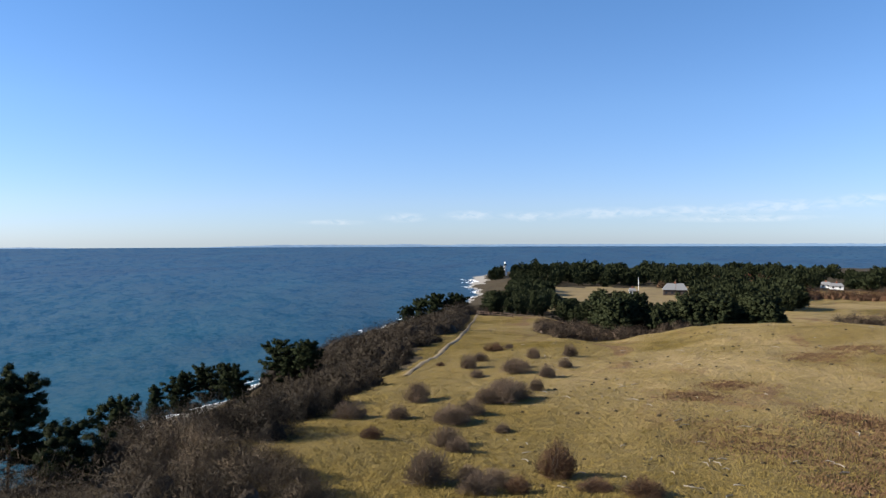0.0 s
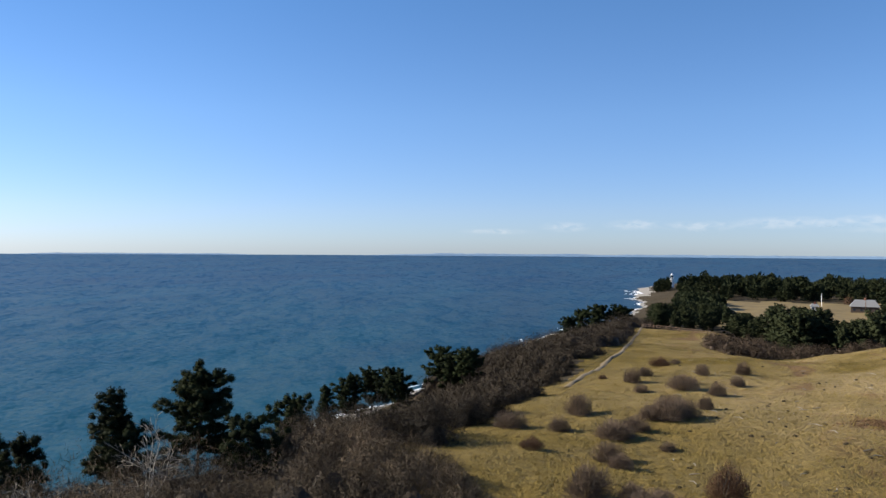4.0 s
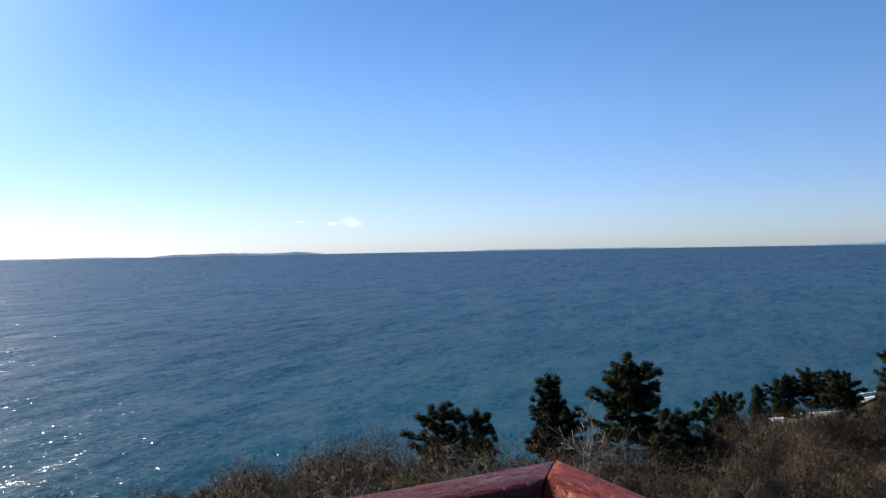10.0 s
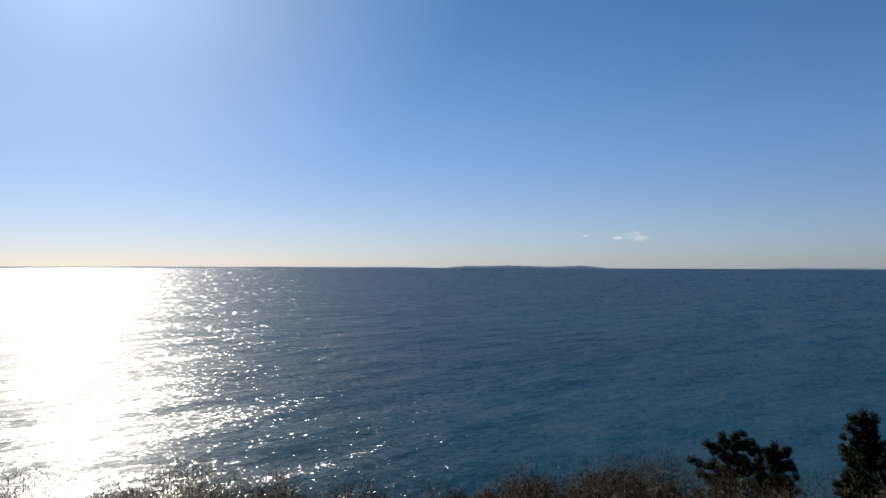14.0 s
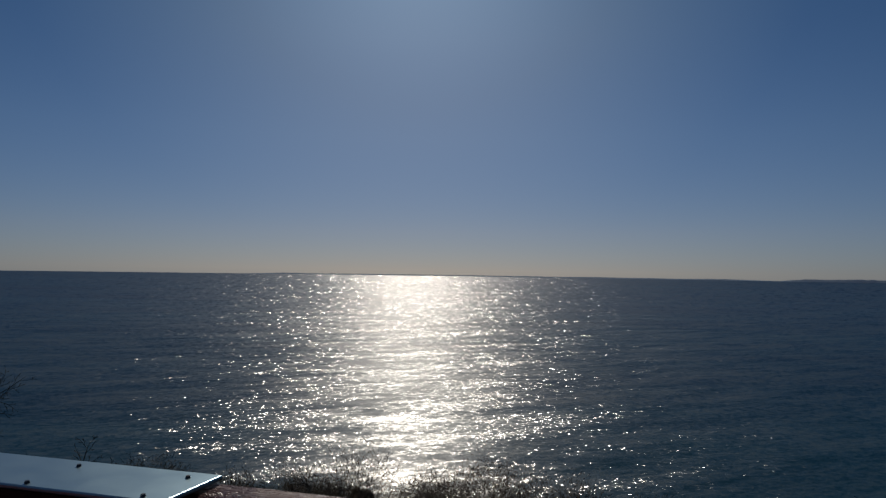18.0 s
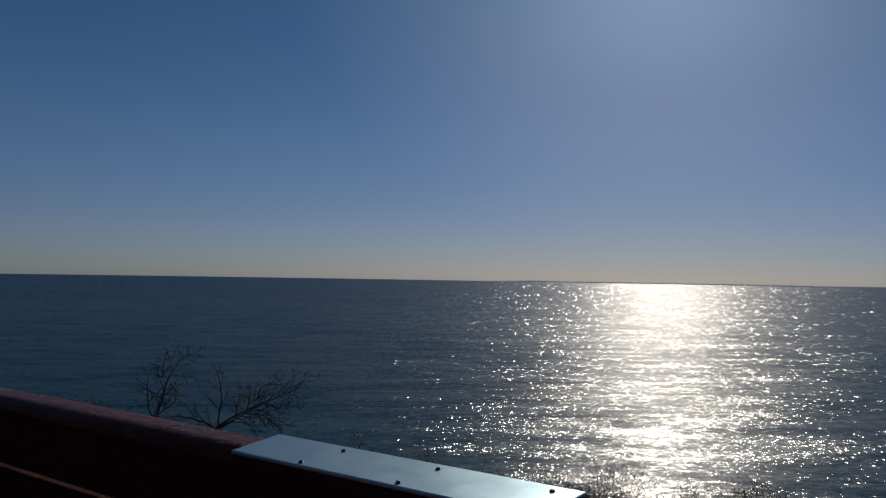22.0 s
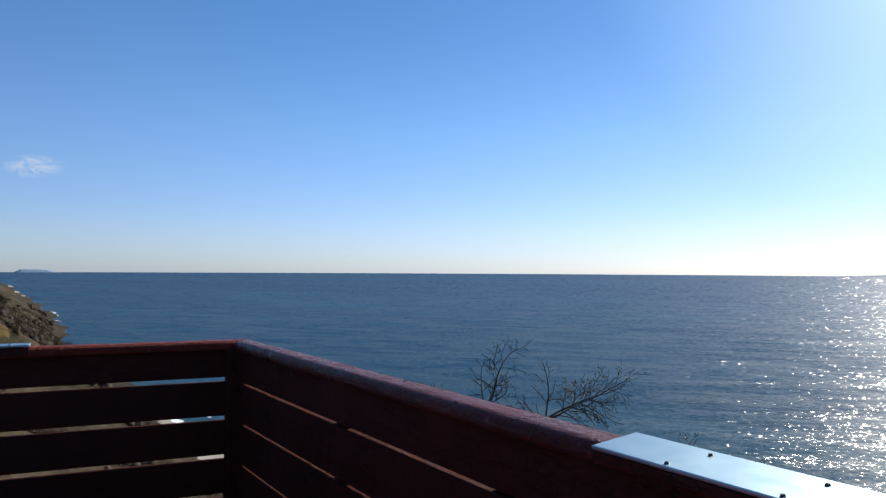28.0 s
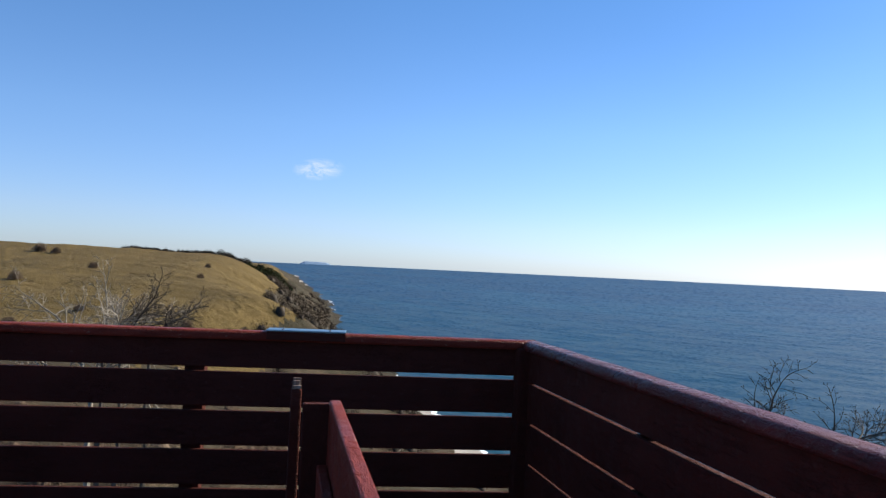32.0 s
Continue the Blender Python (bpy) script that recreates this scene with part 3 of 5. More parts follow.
def railing(name, m, length, posts, label, trim=(0.125, 0.125), mitre=(1, 1), w=0.105, first=0.2055, pitch=0.217, gap=0.025, board_t=0.034, cap=None):
    """A board railing along local x; its outer face is y = 0 and its inside is towards +y."""
    rail = thing(name, m, label, "railing", "platform railings")
    bm = bmesh.new()
    n, h = 110, 0.05
    ring = [(0.0, -h), (0.0, -0.012), (0.004, -0.003), (0.014, 0.0)] + [(w - 0.036 + 0.036 * math.sin(q), -0.036 + 0.036 * math.cos(q)) for q in (0, 0.3, 0.6, 0.9, 1.2, 1.57)] + [(w, -h)]
    rows = []
    for i in range(n + 1):
        x = length * i / n
        row = []
        for y, z in ring:
            xx = x
            if mitre[0]:
                xx = max(xx, y + 0.0001 * i)
            if mitre[1]:
                xx = min(xx, length - y - 0.0001 * (n - i))
            j = noise.noise(Vector((x * 3.1, y * 30, z * 30)))
            row.append(bm.verts.new((xx, y + 0.0015 * j, RAIL_TOP + z + 0.002 * noise.noise(Vector((x * 2, y * 9, 1))) + 0.0013 * noise.noise(Vector((x * 14, y * 40, 3))))))
        rows.append(row)
    for r0, r1 in zip(rows, rows[1:]):
        for k in range(len(ring)):
            bm.faces.new((r0[k], r0[(k + 1) % len(ring)], r1[(k + 1) % len(ring)], r1[k]))
    bm.faces.new(rows[0][::-1])
    bm.faces.new(rows[-1])
    bmesh.ops.recalc_face_normals(bm, faces=bm.faces)
    for f in bm.faces:
        f.smooth = len(f.verts) == 4
    part("cap", bm, cap or MAT_CAP, rail, "glossy cracked red-painted top rail, darkened as seen against the sun" if cap else "cracked red-painted top rail")
    for k in range(5):
        top = RAIL_TOP - 0.052 if k == 0 else RAIL_TOP - first - gap - (k - 1) * pitch
        bottom = RAIL_TOP - first - k * pitch
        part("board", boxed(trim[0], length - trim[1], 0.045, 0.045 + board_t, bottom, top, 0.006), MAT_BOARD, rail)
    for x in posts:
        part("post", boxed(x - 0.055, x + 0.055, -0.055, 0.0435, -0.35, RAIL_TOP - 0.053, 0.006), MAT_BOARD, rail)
    return rail


WIDE = 5.0
DIP = Matrix.Rotation(math.asin(0.012 / LONG), 4, "Y")      # the rail sags towards its southern end
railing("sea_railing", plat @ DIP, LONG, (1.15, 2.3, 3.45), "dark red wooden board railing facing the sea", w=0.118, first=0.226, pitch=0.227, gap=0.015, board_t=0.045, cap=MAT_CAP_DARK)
SKEW = math.atan(0.11)
south = plat @ Matrix.Translation((LONG, 0, -0.012)) @ Matrix.Rotation(math.pi / 2 - SKEW, 4, "Z")
railing("south_railing", south, 5.1, (1.95, 3.6), "dark red wooden board railing with worn top edge", mitre=(1, 0))
north = plat @ Matrix.Translation((0, WIDE, 0)) @ Matrix.Rotation(-math.pi / 2, 4, "Z")
railing("north_railing", north, WIDE, (1.4, 2.9), "sunlit red wooden board railing, paint cracked", mitre=(0, 1))
railing("inland_railing", plat @ Matrix.Translation((LONG + 0.45, WIDE + 0.15, 0)) @ Matrix.Rotation(math.pi, 4, "Z"), LONG + 0.5, (1.3, 2.6, 3.9), "red wooden board railing on the landward side", mitre=(0, 0))

tower = thing("lookout_tower", plat, "dark red timber lookout tower under the platform", "tower")
for cx, cy in ((0.098, 0.098), (LONG - 0.098, 0.098), (0.098, WIDE - 0.05), (LONG + 0.35, WIDE - 0.05)):
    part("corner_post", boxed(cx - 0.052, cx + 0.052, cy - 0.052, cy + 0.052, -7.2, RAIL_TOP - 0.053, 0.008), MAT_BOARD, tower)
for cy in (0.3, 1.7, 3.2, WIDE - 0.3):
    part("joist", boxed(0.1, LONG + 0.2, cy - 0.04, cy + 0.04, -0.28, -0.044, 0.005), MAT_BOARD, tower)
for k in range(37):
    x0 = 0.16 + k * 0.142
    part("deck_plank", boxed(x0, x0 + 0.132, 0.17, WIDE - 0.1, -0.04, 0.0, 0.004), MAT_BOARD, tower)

stair_rail = thing("stair_railing", plat @ Matrix.Translation((2.935, 1.356, 0)) @ Matrix.Rotation(-0.02, 4, "Z") @ Matrix.Translation((-2.935, -1.356, 0)), "red-painted board railing round the stair opening, edges worn", "railing")
part("top_edge", boxed(1.58, 2.935, 1.338, 1.374, 0.0, RAIL_TOP - 0.017, 0.006), MAT_CAP, stair_rail, "chipped red-painted board on edge")
part("lower_rail", boxed(1.58, 2.89, 1.376, 1.405, RAIL_TOP - 0.34, RAIL_TOP - 0.20, 0.005), MAT_CAP, stair_rail)
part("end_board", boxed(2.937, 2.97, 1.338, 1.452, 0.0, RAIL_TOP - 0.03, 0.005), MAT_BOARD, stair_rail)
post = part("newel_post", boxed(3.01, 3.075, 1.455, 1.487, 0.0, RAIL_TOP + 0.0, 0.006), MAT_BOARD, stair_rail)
bm = bmesh.new()
for k in range(6):
    x0 = 3.012 + 0.010 * k
    box(bm, x0, x0 + 0.009, 1.457 + 0.004 * (k % 2), 1.485 - 0.003 * (k % 3), RAIL_TOP + 0.001, RAIL_TOP + (0.012, 0.026, 0.008, 0.019, 0.030, 0.006)[k], 0.0015)
part("bare_top", bm, MAT_WORN, post, "splintered bare wood at the post's top")


def info_plate(name, m, length, width, label, slant=0.0, fold=0.022):
    """A folded steel plate screwed onto the top rail; x along the rail, y inland from its outer edge."""
    plate = thing(name, m, label, "metal plate", "steel plates on the rail")
    bm = boxed(0, length, 0, width, 0.0, 0.010, 0.003)
    for v in bm.verts:
        if v.co.x > length / 2:
            v.co.x -= slant * v.co.y / width
    part("sheet", bm, MAT_STEEL, plate)
    part("inner_fold", boxed(0.002, length - slant - 0.002, width - 0.004, width, -fold, -0.001, 0.001), MAT_BOARD, plate, "dark folded edge")
    x = (length - slant) - 0.205 - 0.262 * int((length - slant - 0.25) / 0.262) if slant else 0.09
    while x < length - slant - 0.03:
        for y in (width * 0.22, width - 0.016):
            b2 = bmesh.new()
            bmesh.ops.create_cone(b2, cap_ends=True, segments=10, radius1=0.0055, radius2=0.004, depth=0.005, matrix=Matrix.Translation((x, y, 0.0125)))
            part("screw", b2, MAT_SCREW, plate)
        x += 0.262
    return plate


info_plate("steel_plate", plat @ DIP @ Matrix.Translation((1.008, 0.0, RAIL_TOP + 0.0045)), 0.83, 0.19, "pale brushed steel plate screwed onto the top rail", slant=0.05)
info_plate("steel_plate", south @ Matrix.Translation((1.12, -0.005, RAIL_TOP + 0.006)), 0.44, 0.125, "short brushed steel plate on the top rail", fold=0.045)

# ---- plants ----
def tri_cloud(pts, ways, length, width, rng):
    """Thin triangles from points along ways; returns vertices and faces as arrays."""
    n = len(pts)
    side = np.cross(ways, rng.normal(size=(n, 3)))
    side /= np.linalg.norm(side, axis=1)[:, None] + 1e-9
    L = np.broadcast_to(length, (n,))[:, None]
    W = np.broadcast_to(width, (n,))[:, None]
    co = np.stack([pts - side * W * 0.5, pts + side * W * 0.5, pts + ways * L], 1).reshape(-1, 3)
    return co, np.arange(3 * n).reshape(-1, 3)


def array_mesh(name, co, faces, mat, normals=None):
    me = bpy.data.meshes.new(name)
    n, k = faces.shape
    me.vertices.add(len(co))
    me.vertices.foreach_set("co", np.asarray(co, np.float32).ravel())
    me.loops.add(n * k)
    me.loops.foreach_set("vertex_index", faces.astype(np.int32).ravel())
    me.polygons.add(n)
    me.polygons.foreach_set("loop_start", np.arange(0, n * k, k, dtype=np.int32))
    me.update(calc_edges=True)
    me.materials.append(mat)
    if normals is not None:
        me.polygons.foreach_set("use_smooth", np.ones(n, bool))
        me.normals_split_custom_set_from_vertices(normals.tolist())
    return me


def tube(bm_list, a, b, ra, rb, sides=5):
    a, b = np.asarray(a, float), np.asarray(b, float)
    d = b - a
    d = d / (np.linalg.norm(d) + 1e-9)
    u = np.cross(d, (0.3, 0.2, 0.93) if abs(d[2]) < 0.9 else (1, 0, 0))
    u /= np.linalg.norm(u)
    v = np.cross(d, u)
    k = len(bm_list[0])
    for c, r in ((a, ra), (b, rb)):
        for i in range(sides):
            t = 2 * math.pi * i / sides
            bm_list[0].append(c + r * (math.cos(t) * u + math.sin(t) * v))
    for i in range(sides):
        j = (i + 1) % sides
        bm_list[1].append((k + i, k + j, k + sides + j, k + sides + i))


def unit(v):
    return v / (np.linalg.norm(v, axis=-1, keepdims=True) + 1e-9)


def grow(out, p, d, length, r, depth, rng, spread=0.6, up=0.15, tips=None, bends=3):
    """A branching limb of tapered tubes."""
    for k in range(bends):
        d2 = unit(d + rng.normal(size=3) * 0.18 + np.array((0, 0, up * 0.5)))
        q = p + d2 * length / bends
        r2 = max(0.0042, r * (0.86 if depth > 0 else 0.7))
        tube(out, p, q, r, r2, 5 if r > 0.03 else 3)
        p, d, r = q, d2, r2
        if depth > 0 and k < bends - 1 and rng.random() < 0.9:
            side = unit(d + rng.normal(size=3) * spread + np.array((0, 0, up)))
            grow(out, p, side, length * 0.66, r * 0.62, depth - 1, rng, spread, up, tips, bends)
    if depth > 0:
        for _ in range(2):
            side = unit(d + rng.normal(size=3) * spread * 0.8 + np.array((0, 0, up)))
            grow(out, p, side, length * 0.7, r * 0.75, depth - 1, rng, spread, up, tips, bends)
    elif tips is not None:
        tips.append((p, d))


GOLD = (1 + 5 ** 0.5) / 2
BALL = unit(np.array([(-1, GOLD, 0), (1, GOLD, 0), (-1, -GOLD, 0), (1, -GOLD, 0), (0, -1, GOLD), (0, 1, GOLD), (0, -1, -GOLD), (0, 1, -GOLD), (GOLD, 0, -1), (GOLD, 0, 1), (-GOLD, 0, -1), (-GOLD, 0, 1)]))
BALL_F = np.array([(0, 11, 5), (0, 5, 1), (0, 1, 7), (0, 7, 10), (0, 10, 11), (1, 5, 9), (5, 11, 4), (11, 10, 2), (10, 7, 6), (7, 1, 8),
                   (3, 9, 4), (3, 4, 2), (3, 2, 6), (3, 6, 8), (3, 8, 9), (4, 9, 5), (2, 4, 11), (6, 2, 10), (8, 6, 7), (9, 8, 1)])


def pine(name, m, h, w, seed, label, bare=0.35, group="", mat=None, tuft=0.3, blades=60, blade_w=0.14, limbs=0, gaps=0.08, tier=1.45):
    """A pine: slim bent trunk, whorls of curved limbs and rounded needle tufts set in loose tiers along them. bare: share of the trunk without crown."""
    rng = np.random.default_rng(seed)
    tree = thing(name, m, label, "pine tree", group)
    wood, spine, n = ([], []), [], 10
    for i in range(n + 1):
        f = i / n
        spine.append(np.array((0.022 * h * math.sin(3 * f + seed), 0.022 * h * math.cos(2.3 * f + seed), -0.6 + (h * 0.95 + 0.6) * f)))
    r0 = 0.017 * h
    for i in range(n):
        tube(wood, spine[i], spine[i + 1], r0 * (1 - 0.85 * i / n), r0 * (1 - 0.85 * (i + 1) / n), 8)

    def on_trunk(f):
        k = min(n - 1, int(f * n))
        return spine[k] + (spine[k + 1] - spine[k]) * (f * n - k)

    tufts = [spine[-1] + np.array((0, 0, 0.3 * tuft)), spine[-1] - np.array((0.2, 0.1, 0.6)) * tuft]
    high = h * (1 - bare)
    levels = max(6, int(high / (tier * tuft)))
    # uneven reach round the tree, so that the outline is lobed
    bulge = [(rng.uniform(0, 6.3), rng.uniform(0, 6.3)) for _ in range(3)]

    def limb(f, a, reach, rise, first):
        base = on_trunk(f)
        side = np.array((math.cos(a), math.sin(a), 0.0))
        cross = np.array((-math.sin(a), math.cos(a), 0.0))
        bend = rng.uniform(-0.25, 0.25)
        steps, prev = 5, base
        for k in range(1, steps + 1):
            q = k / steps
            p = base + side * reach * q + cross * bend * reach * q * q + np.array((0, 0, reach * (rise * q + 0.16 * q * q - 0.10 * q)))
            tube(wood, prev, p, 0.0055 * h * (1.15 - q), 0.0055 * h * (1.0 - 0.85 * q), 4)
            prev = p
        count = max(2, int(reach * (1 - first) / (0.85 * tuft)))
        for k in range(count + 1):
            q = first + (1 - first) * k / count
            p = base + side * reach * q + cross * bend * reach * q * q + np.array((0, 0, reach * (rise * q + 0.16 * q * q - 0.10 * q)))
            spread = 0.34 * reach * math.sin(math.pi * min(1.0, 0.18 + 0.72 * q))
            for _ in range(1 + int(rng.random() * (1.0 + 1.8 * spread / tuft))):
                tufts.append(p + cross * rng.uniform(-spread, spread) + side * rng.normal() * 0.25 * tuft + np.array((0, 0, rng.uniform(-0.1, 0.55) * tuft)))

    for i in range(levels):
        g = (i + 0.3) / levels
        turn = rng.uniform(0, 6.3)
        for k in range(5):
            if rng.random() < gaps:
                continue
            a = turn + k * 1.257 + rng.uniform(-0.3, 0.3)
            lobe = 1 + 0.13 * sum(math.sin((j + 2) * a + u + 3 * g * v) for j, (u, v) in enumerate(bulge)) / 1.5
            reach = w * 0.5 * lobe * (1 - (0.94 * g) ** 2.3) ** 0.62 * (0.78 + 0.22 * min(1.0, 3 * g)) * rng.uniform(0.66, 1.06)
            limb(bare + (1 - bare) * g * 0.96, a, max(reach, 0.6 * tuft), -0.05 + 0.55 * g + rng.uniform(-0.1, 0.1), 0.38 - 0.2 * g)
    for i in range(limbs):
        f = bare * (0.25 + 0.72 * i / max(1, limbs))
        if i % 2:
            limb(f, 2.4 * i + seed, w * rng.uniform(0.25, 0.5), rng.uniform(-0.15, 0.05), 0.72)
        else:
            a, reach = 2.4 * i + seed, w * rng.uniform(0.15, 0.4)
            p = on_trunk(f)
            q = p + np.array((math.cos(a), math.sin(a), rng.uniform(-0.2, 0.25))) * reach
            tube(wood, p, q, 0.004 * h, 0.0015 * h, 4)
            tube(wood, q, q + unit(rng.normal(size=3)) * 0.3 * reach, 0.0018 * h, 0.001 * h, 3)
    me = bpy.data.meshes.new("trunk")
    me.from_pydata([tuple(v) for v in wood[0]], [], wood[1])
    me.materials.append(MAT_BARK)
    tr = new("trunk", me)
    tr.parent = tree
    cs = np.array(tufts)
    rs = tuft * rng.uniform(0.7, 1.25, len(cs))
    k = np.repeat(np.arange(len(cs)), blades)
    dirs = unit(rng.normal(size=(len(k), 3)) + np.array((0, 0, 0.45)))
    pts = cs[k] + dirs * rs[k][:, None] * rng.uniform(0.15, 0.85, len(k))[:, None]
    ways = unit(dirs + rng.normal(size=dirs.shape) * 0.35 + np.array((0, 0, 0.2)))
    co, fa = tri_cloud(pts, ways, rs[k] * rng.uniform(0.20, 0.34, len(k)), rs[k] * blade_w, rng)
    axis = np.array((0, 0, (0.55 * bare + 0.35) * h))
    soft = unit(0.8 * dirs + 0.7 * unit(pts - axis) + rng.normal(size=dirs.shape) * 0.12 + np.array((0, 0, 0.15)))
    # the dense heart of every tuft
    heart = (cs[:, None, :] + BALL[None] * (0.66 * rs)[:, None, None] * np.array((1, 1, 0.65)) * rng.uniform(0.8, 1.2, (len(cs), len(BALL), 1))).reshape(-1, 3)
    heart_n = unit(0.8 * np.tile(BALL, (len(cs), 1)) + 0.6 * unit(heart - axis) + np.array((0, 0, 0.15)))
    heart_f = (BALL_F[None] + 12 * np.arange(len(cs))[:, None, None]).reshape(-1, 3) + len(co)
    cr = new("crown", array_mesh("crown", np.vstack([co, heart]), np.vstack([fa, heart_f]), mat or MAT_NEEDLES, np.vstack([np.repeat(soft, 3, axis=0), heart_n])))
    cr.parent = tree
    return tree


def shrub_arrays(rng, w, h, n, seed=0, thick=1.0, inner=0.2, rise=0.15, reach=1.0):
    """Fine twigs of a bare rounded bush: vertices and triangles."""
    a = rng.uniform(0, 2 * math.pi, n)
    el = np.arcsin(rng.uniform(0.12, 1.0, n))
    lob = 0.8 + 0.2 * np.sin(3 * a + seed) * np.cos(2 * el + seed)
    d = np.stack([np.cos(a) * np.cos(el), np.sin(a) * np.cos(el), np.sin(el)], 1)
    rad = rng.uniform(inner, 0.95, n) ** 0.6 * lob
    pts = d * rad[:, None] * np.array((w / 2, w / 2, h))
    ways = unit(d * np.array((1, 1, 1.1)) + rng.normal(size=(n, 3)) * 0.7 + np.array((0, 0, rise)))
    size = (w + h) / 2
    return tri_cloud(pts, ways, size * reach * rng.uniform(0.05, 0.16, n), size * thick * rng.uniform(0.007, 0.017, n), rng)


CORE_A = np.arange(14) / 14 * 2 * math.pi
CORE_E = np.array((-0.12, 0.16, 0.42, 0.70, 1.0, 1.28))


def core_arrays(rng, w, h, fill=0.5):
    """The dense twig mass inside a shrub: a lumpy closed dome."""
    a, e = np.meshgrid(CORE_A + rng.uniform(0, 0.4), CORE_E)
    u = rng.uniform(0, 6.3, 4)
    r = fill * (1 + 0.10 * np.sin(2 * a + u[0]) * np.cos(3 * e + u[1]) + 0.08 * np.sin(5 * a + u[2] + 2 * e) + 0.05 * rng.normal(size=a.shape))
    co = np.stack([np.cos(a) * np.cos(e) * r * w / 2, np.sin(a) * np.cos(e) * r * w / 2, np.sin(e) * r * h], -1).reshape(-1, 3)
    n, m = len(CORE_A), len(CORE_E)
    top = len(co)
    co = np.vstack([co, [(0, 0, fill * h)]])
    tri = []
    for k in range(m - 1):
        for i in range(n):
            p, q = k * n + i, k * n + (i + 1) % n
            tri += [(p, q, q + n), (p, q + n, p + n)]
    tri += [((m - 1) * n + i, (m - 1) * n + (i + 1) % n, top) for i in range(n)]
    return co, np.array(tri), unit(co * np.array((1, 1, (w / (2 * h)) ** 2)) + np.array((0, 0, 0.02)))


def thicket_arrays(rng, w, h, n, length, width):
    """Short fine twigs standing out of the shell of a rounded leafless shrub."""
    a, el = rng.uniform(0, 2 * math.pi, n), np.arcsin(rng.uniform(0.0, 1.0, n))
    d = np.stack([np.cos(a) * np.cos(el), np.sin(a) * np.cos(el), np.sin(el)], 1)
    u = rng.uniform(0, 6.3, 3)
    rad = rng.uniform(0.42, 1.0, n) ** 0.8 * (1 + 0.10 * np.sin(2 * a + u[0]) + 0.07 * np.sin(5 * a + 3 * el + u[1]))
    pts = d * rad[:, None] * np.array((w / 2, w / 2, h))
    ways = unit(d * np.array((1, 1, 0.9)) + rng.normal(size=(n, 3)) * 0.95 + np.array((0, 0, 0.2)))
    soft = unit(d * np.array((1, 1, w / (2 * h))) + rng.normal(size=(n, 3)) * 0.3)
    return (*tri_cloud(pts, ways, length * rng.uniform(0.5, 1.3, n), width * rng.uniform(0.6, 1.4, n), rng), np.repeat(soft, 3, axis=0))


def bush_mesh_pair(w, h, n, seed, mat):
    rng = np.random.default_rng(seed)
    co, fa = shrub_arrays(rng, w, h, n, seed, 0.6, 0.15, 0.3, 1.05)
    twigs = array_mesh("crown", co, fa, mat)
    wood = ([], [])
    for i in range(9):
        a = rng.uniform(0, 2 * math.pi)
        d = unit(np.array((math.cos(a) * 0.7, math.sin(a) * 0.7, 0.9)))
        grow(wood, np.array((0.05 * math.cos(a), 0.05 * math.sin(a), -0.1)), d, h * 0.6, 0.03 * h / 1.5, 1, rng, 0.6, 0.2)
    me = bpy.data.meshes.new("stem")
    me.from_pydata([tuple(v) for v in wood[0]], [], wood[1])
    me.materials.append(MAT_BRANCH)
    return twigs, me


def bush(meshes, x, y, s, turn, label, group, squash=1.0):
    b = thing("bush", Matrix.Translation((x, y, float(ground(x, y)) - 0.05)) @ Matrix.Rotation(turn, 4, "Z") @ Matrix.Diagonal((s, s, s * squash, 1)), label, "bush", group)
    for nm, me in zip(("crown", "stem"), meshes):
        o = new(nm, me)
        o.parent = b
    return b


def shoot(out, p, d, length, r, depth, rng, droop=0.0, every=0.16, tip=0.003, first=0.22):
    """A crooked tapering branch with side shoots left and right, which carry finer ones."""
    steps = max(3, int(length / every))
    bend = rng.normal(size=3) * 0.10
    flip = rng.choice((-1, 1))
    for k in range(steps):
        f = (k + 1) / steps
        d = unit(d + bend * 0.5 + rng.normal(size=3) * 0.11 + np.array((0, 0, droop)))
        q = p + d * length / steps
        ra, rb = r + (tip - r) * k / steps, r + (tip - r) * f
        tube(out, p, q, ra, rb, 6 if r > 0.03 else 4 if r > 0.008 else 3)
        p = q
        if depth and f > first and length > 0.05 and rng.random() < 0.88:
            flip = -flip
            axis = unit(np.cross(d, rng.normal(size=3) * 0.5 + np.array((0.45, 0.45, 0.5))))
            side = unit(d * rng.uniform(0.55, 1.0) + axis * flip * rng.uniform(0.5, 0.95))
            shoot(out, p, side, length * rng.uniform(0.32, 0.55) * (1.25 - f), max(tip, rb * 0.62), depth - 1, rng, droop, every * 0.72, tip, 0.15)


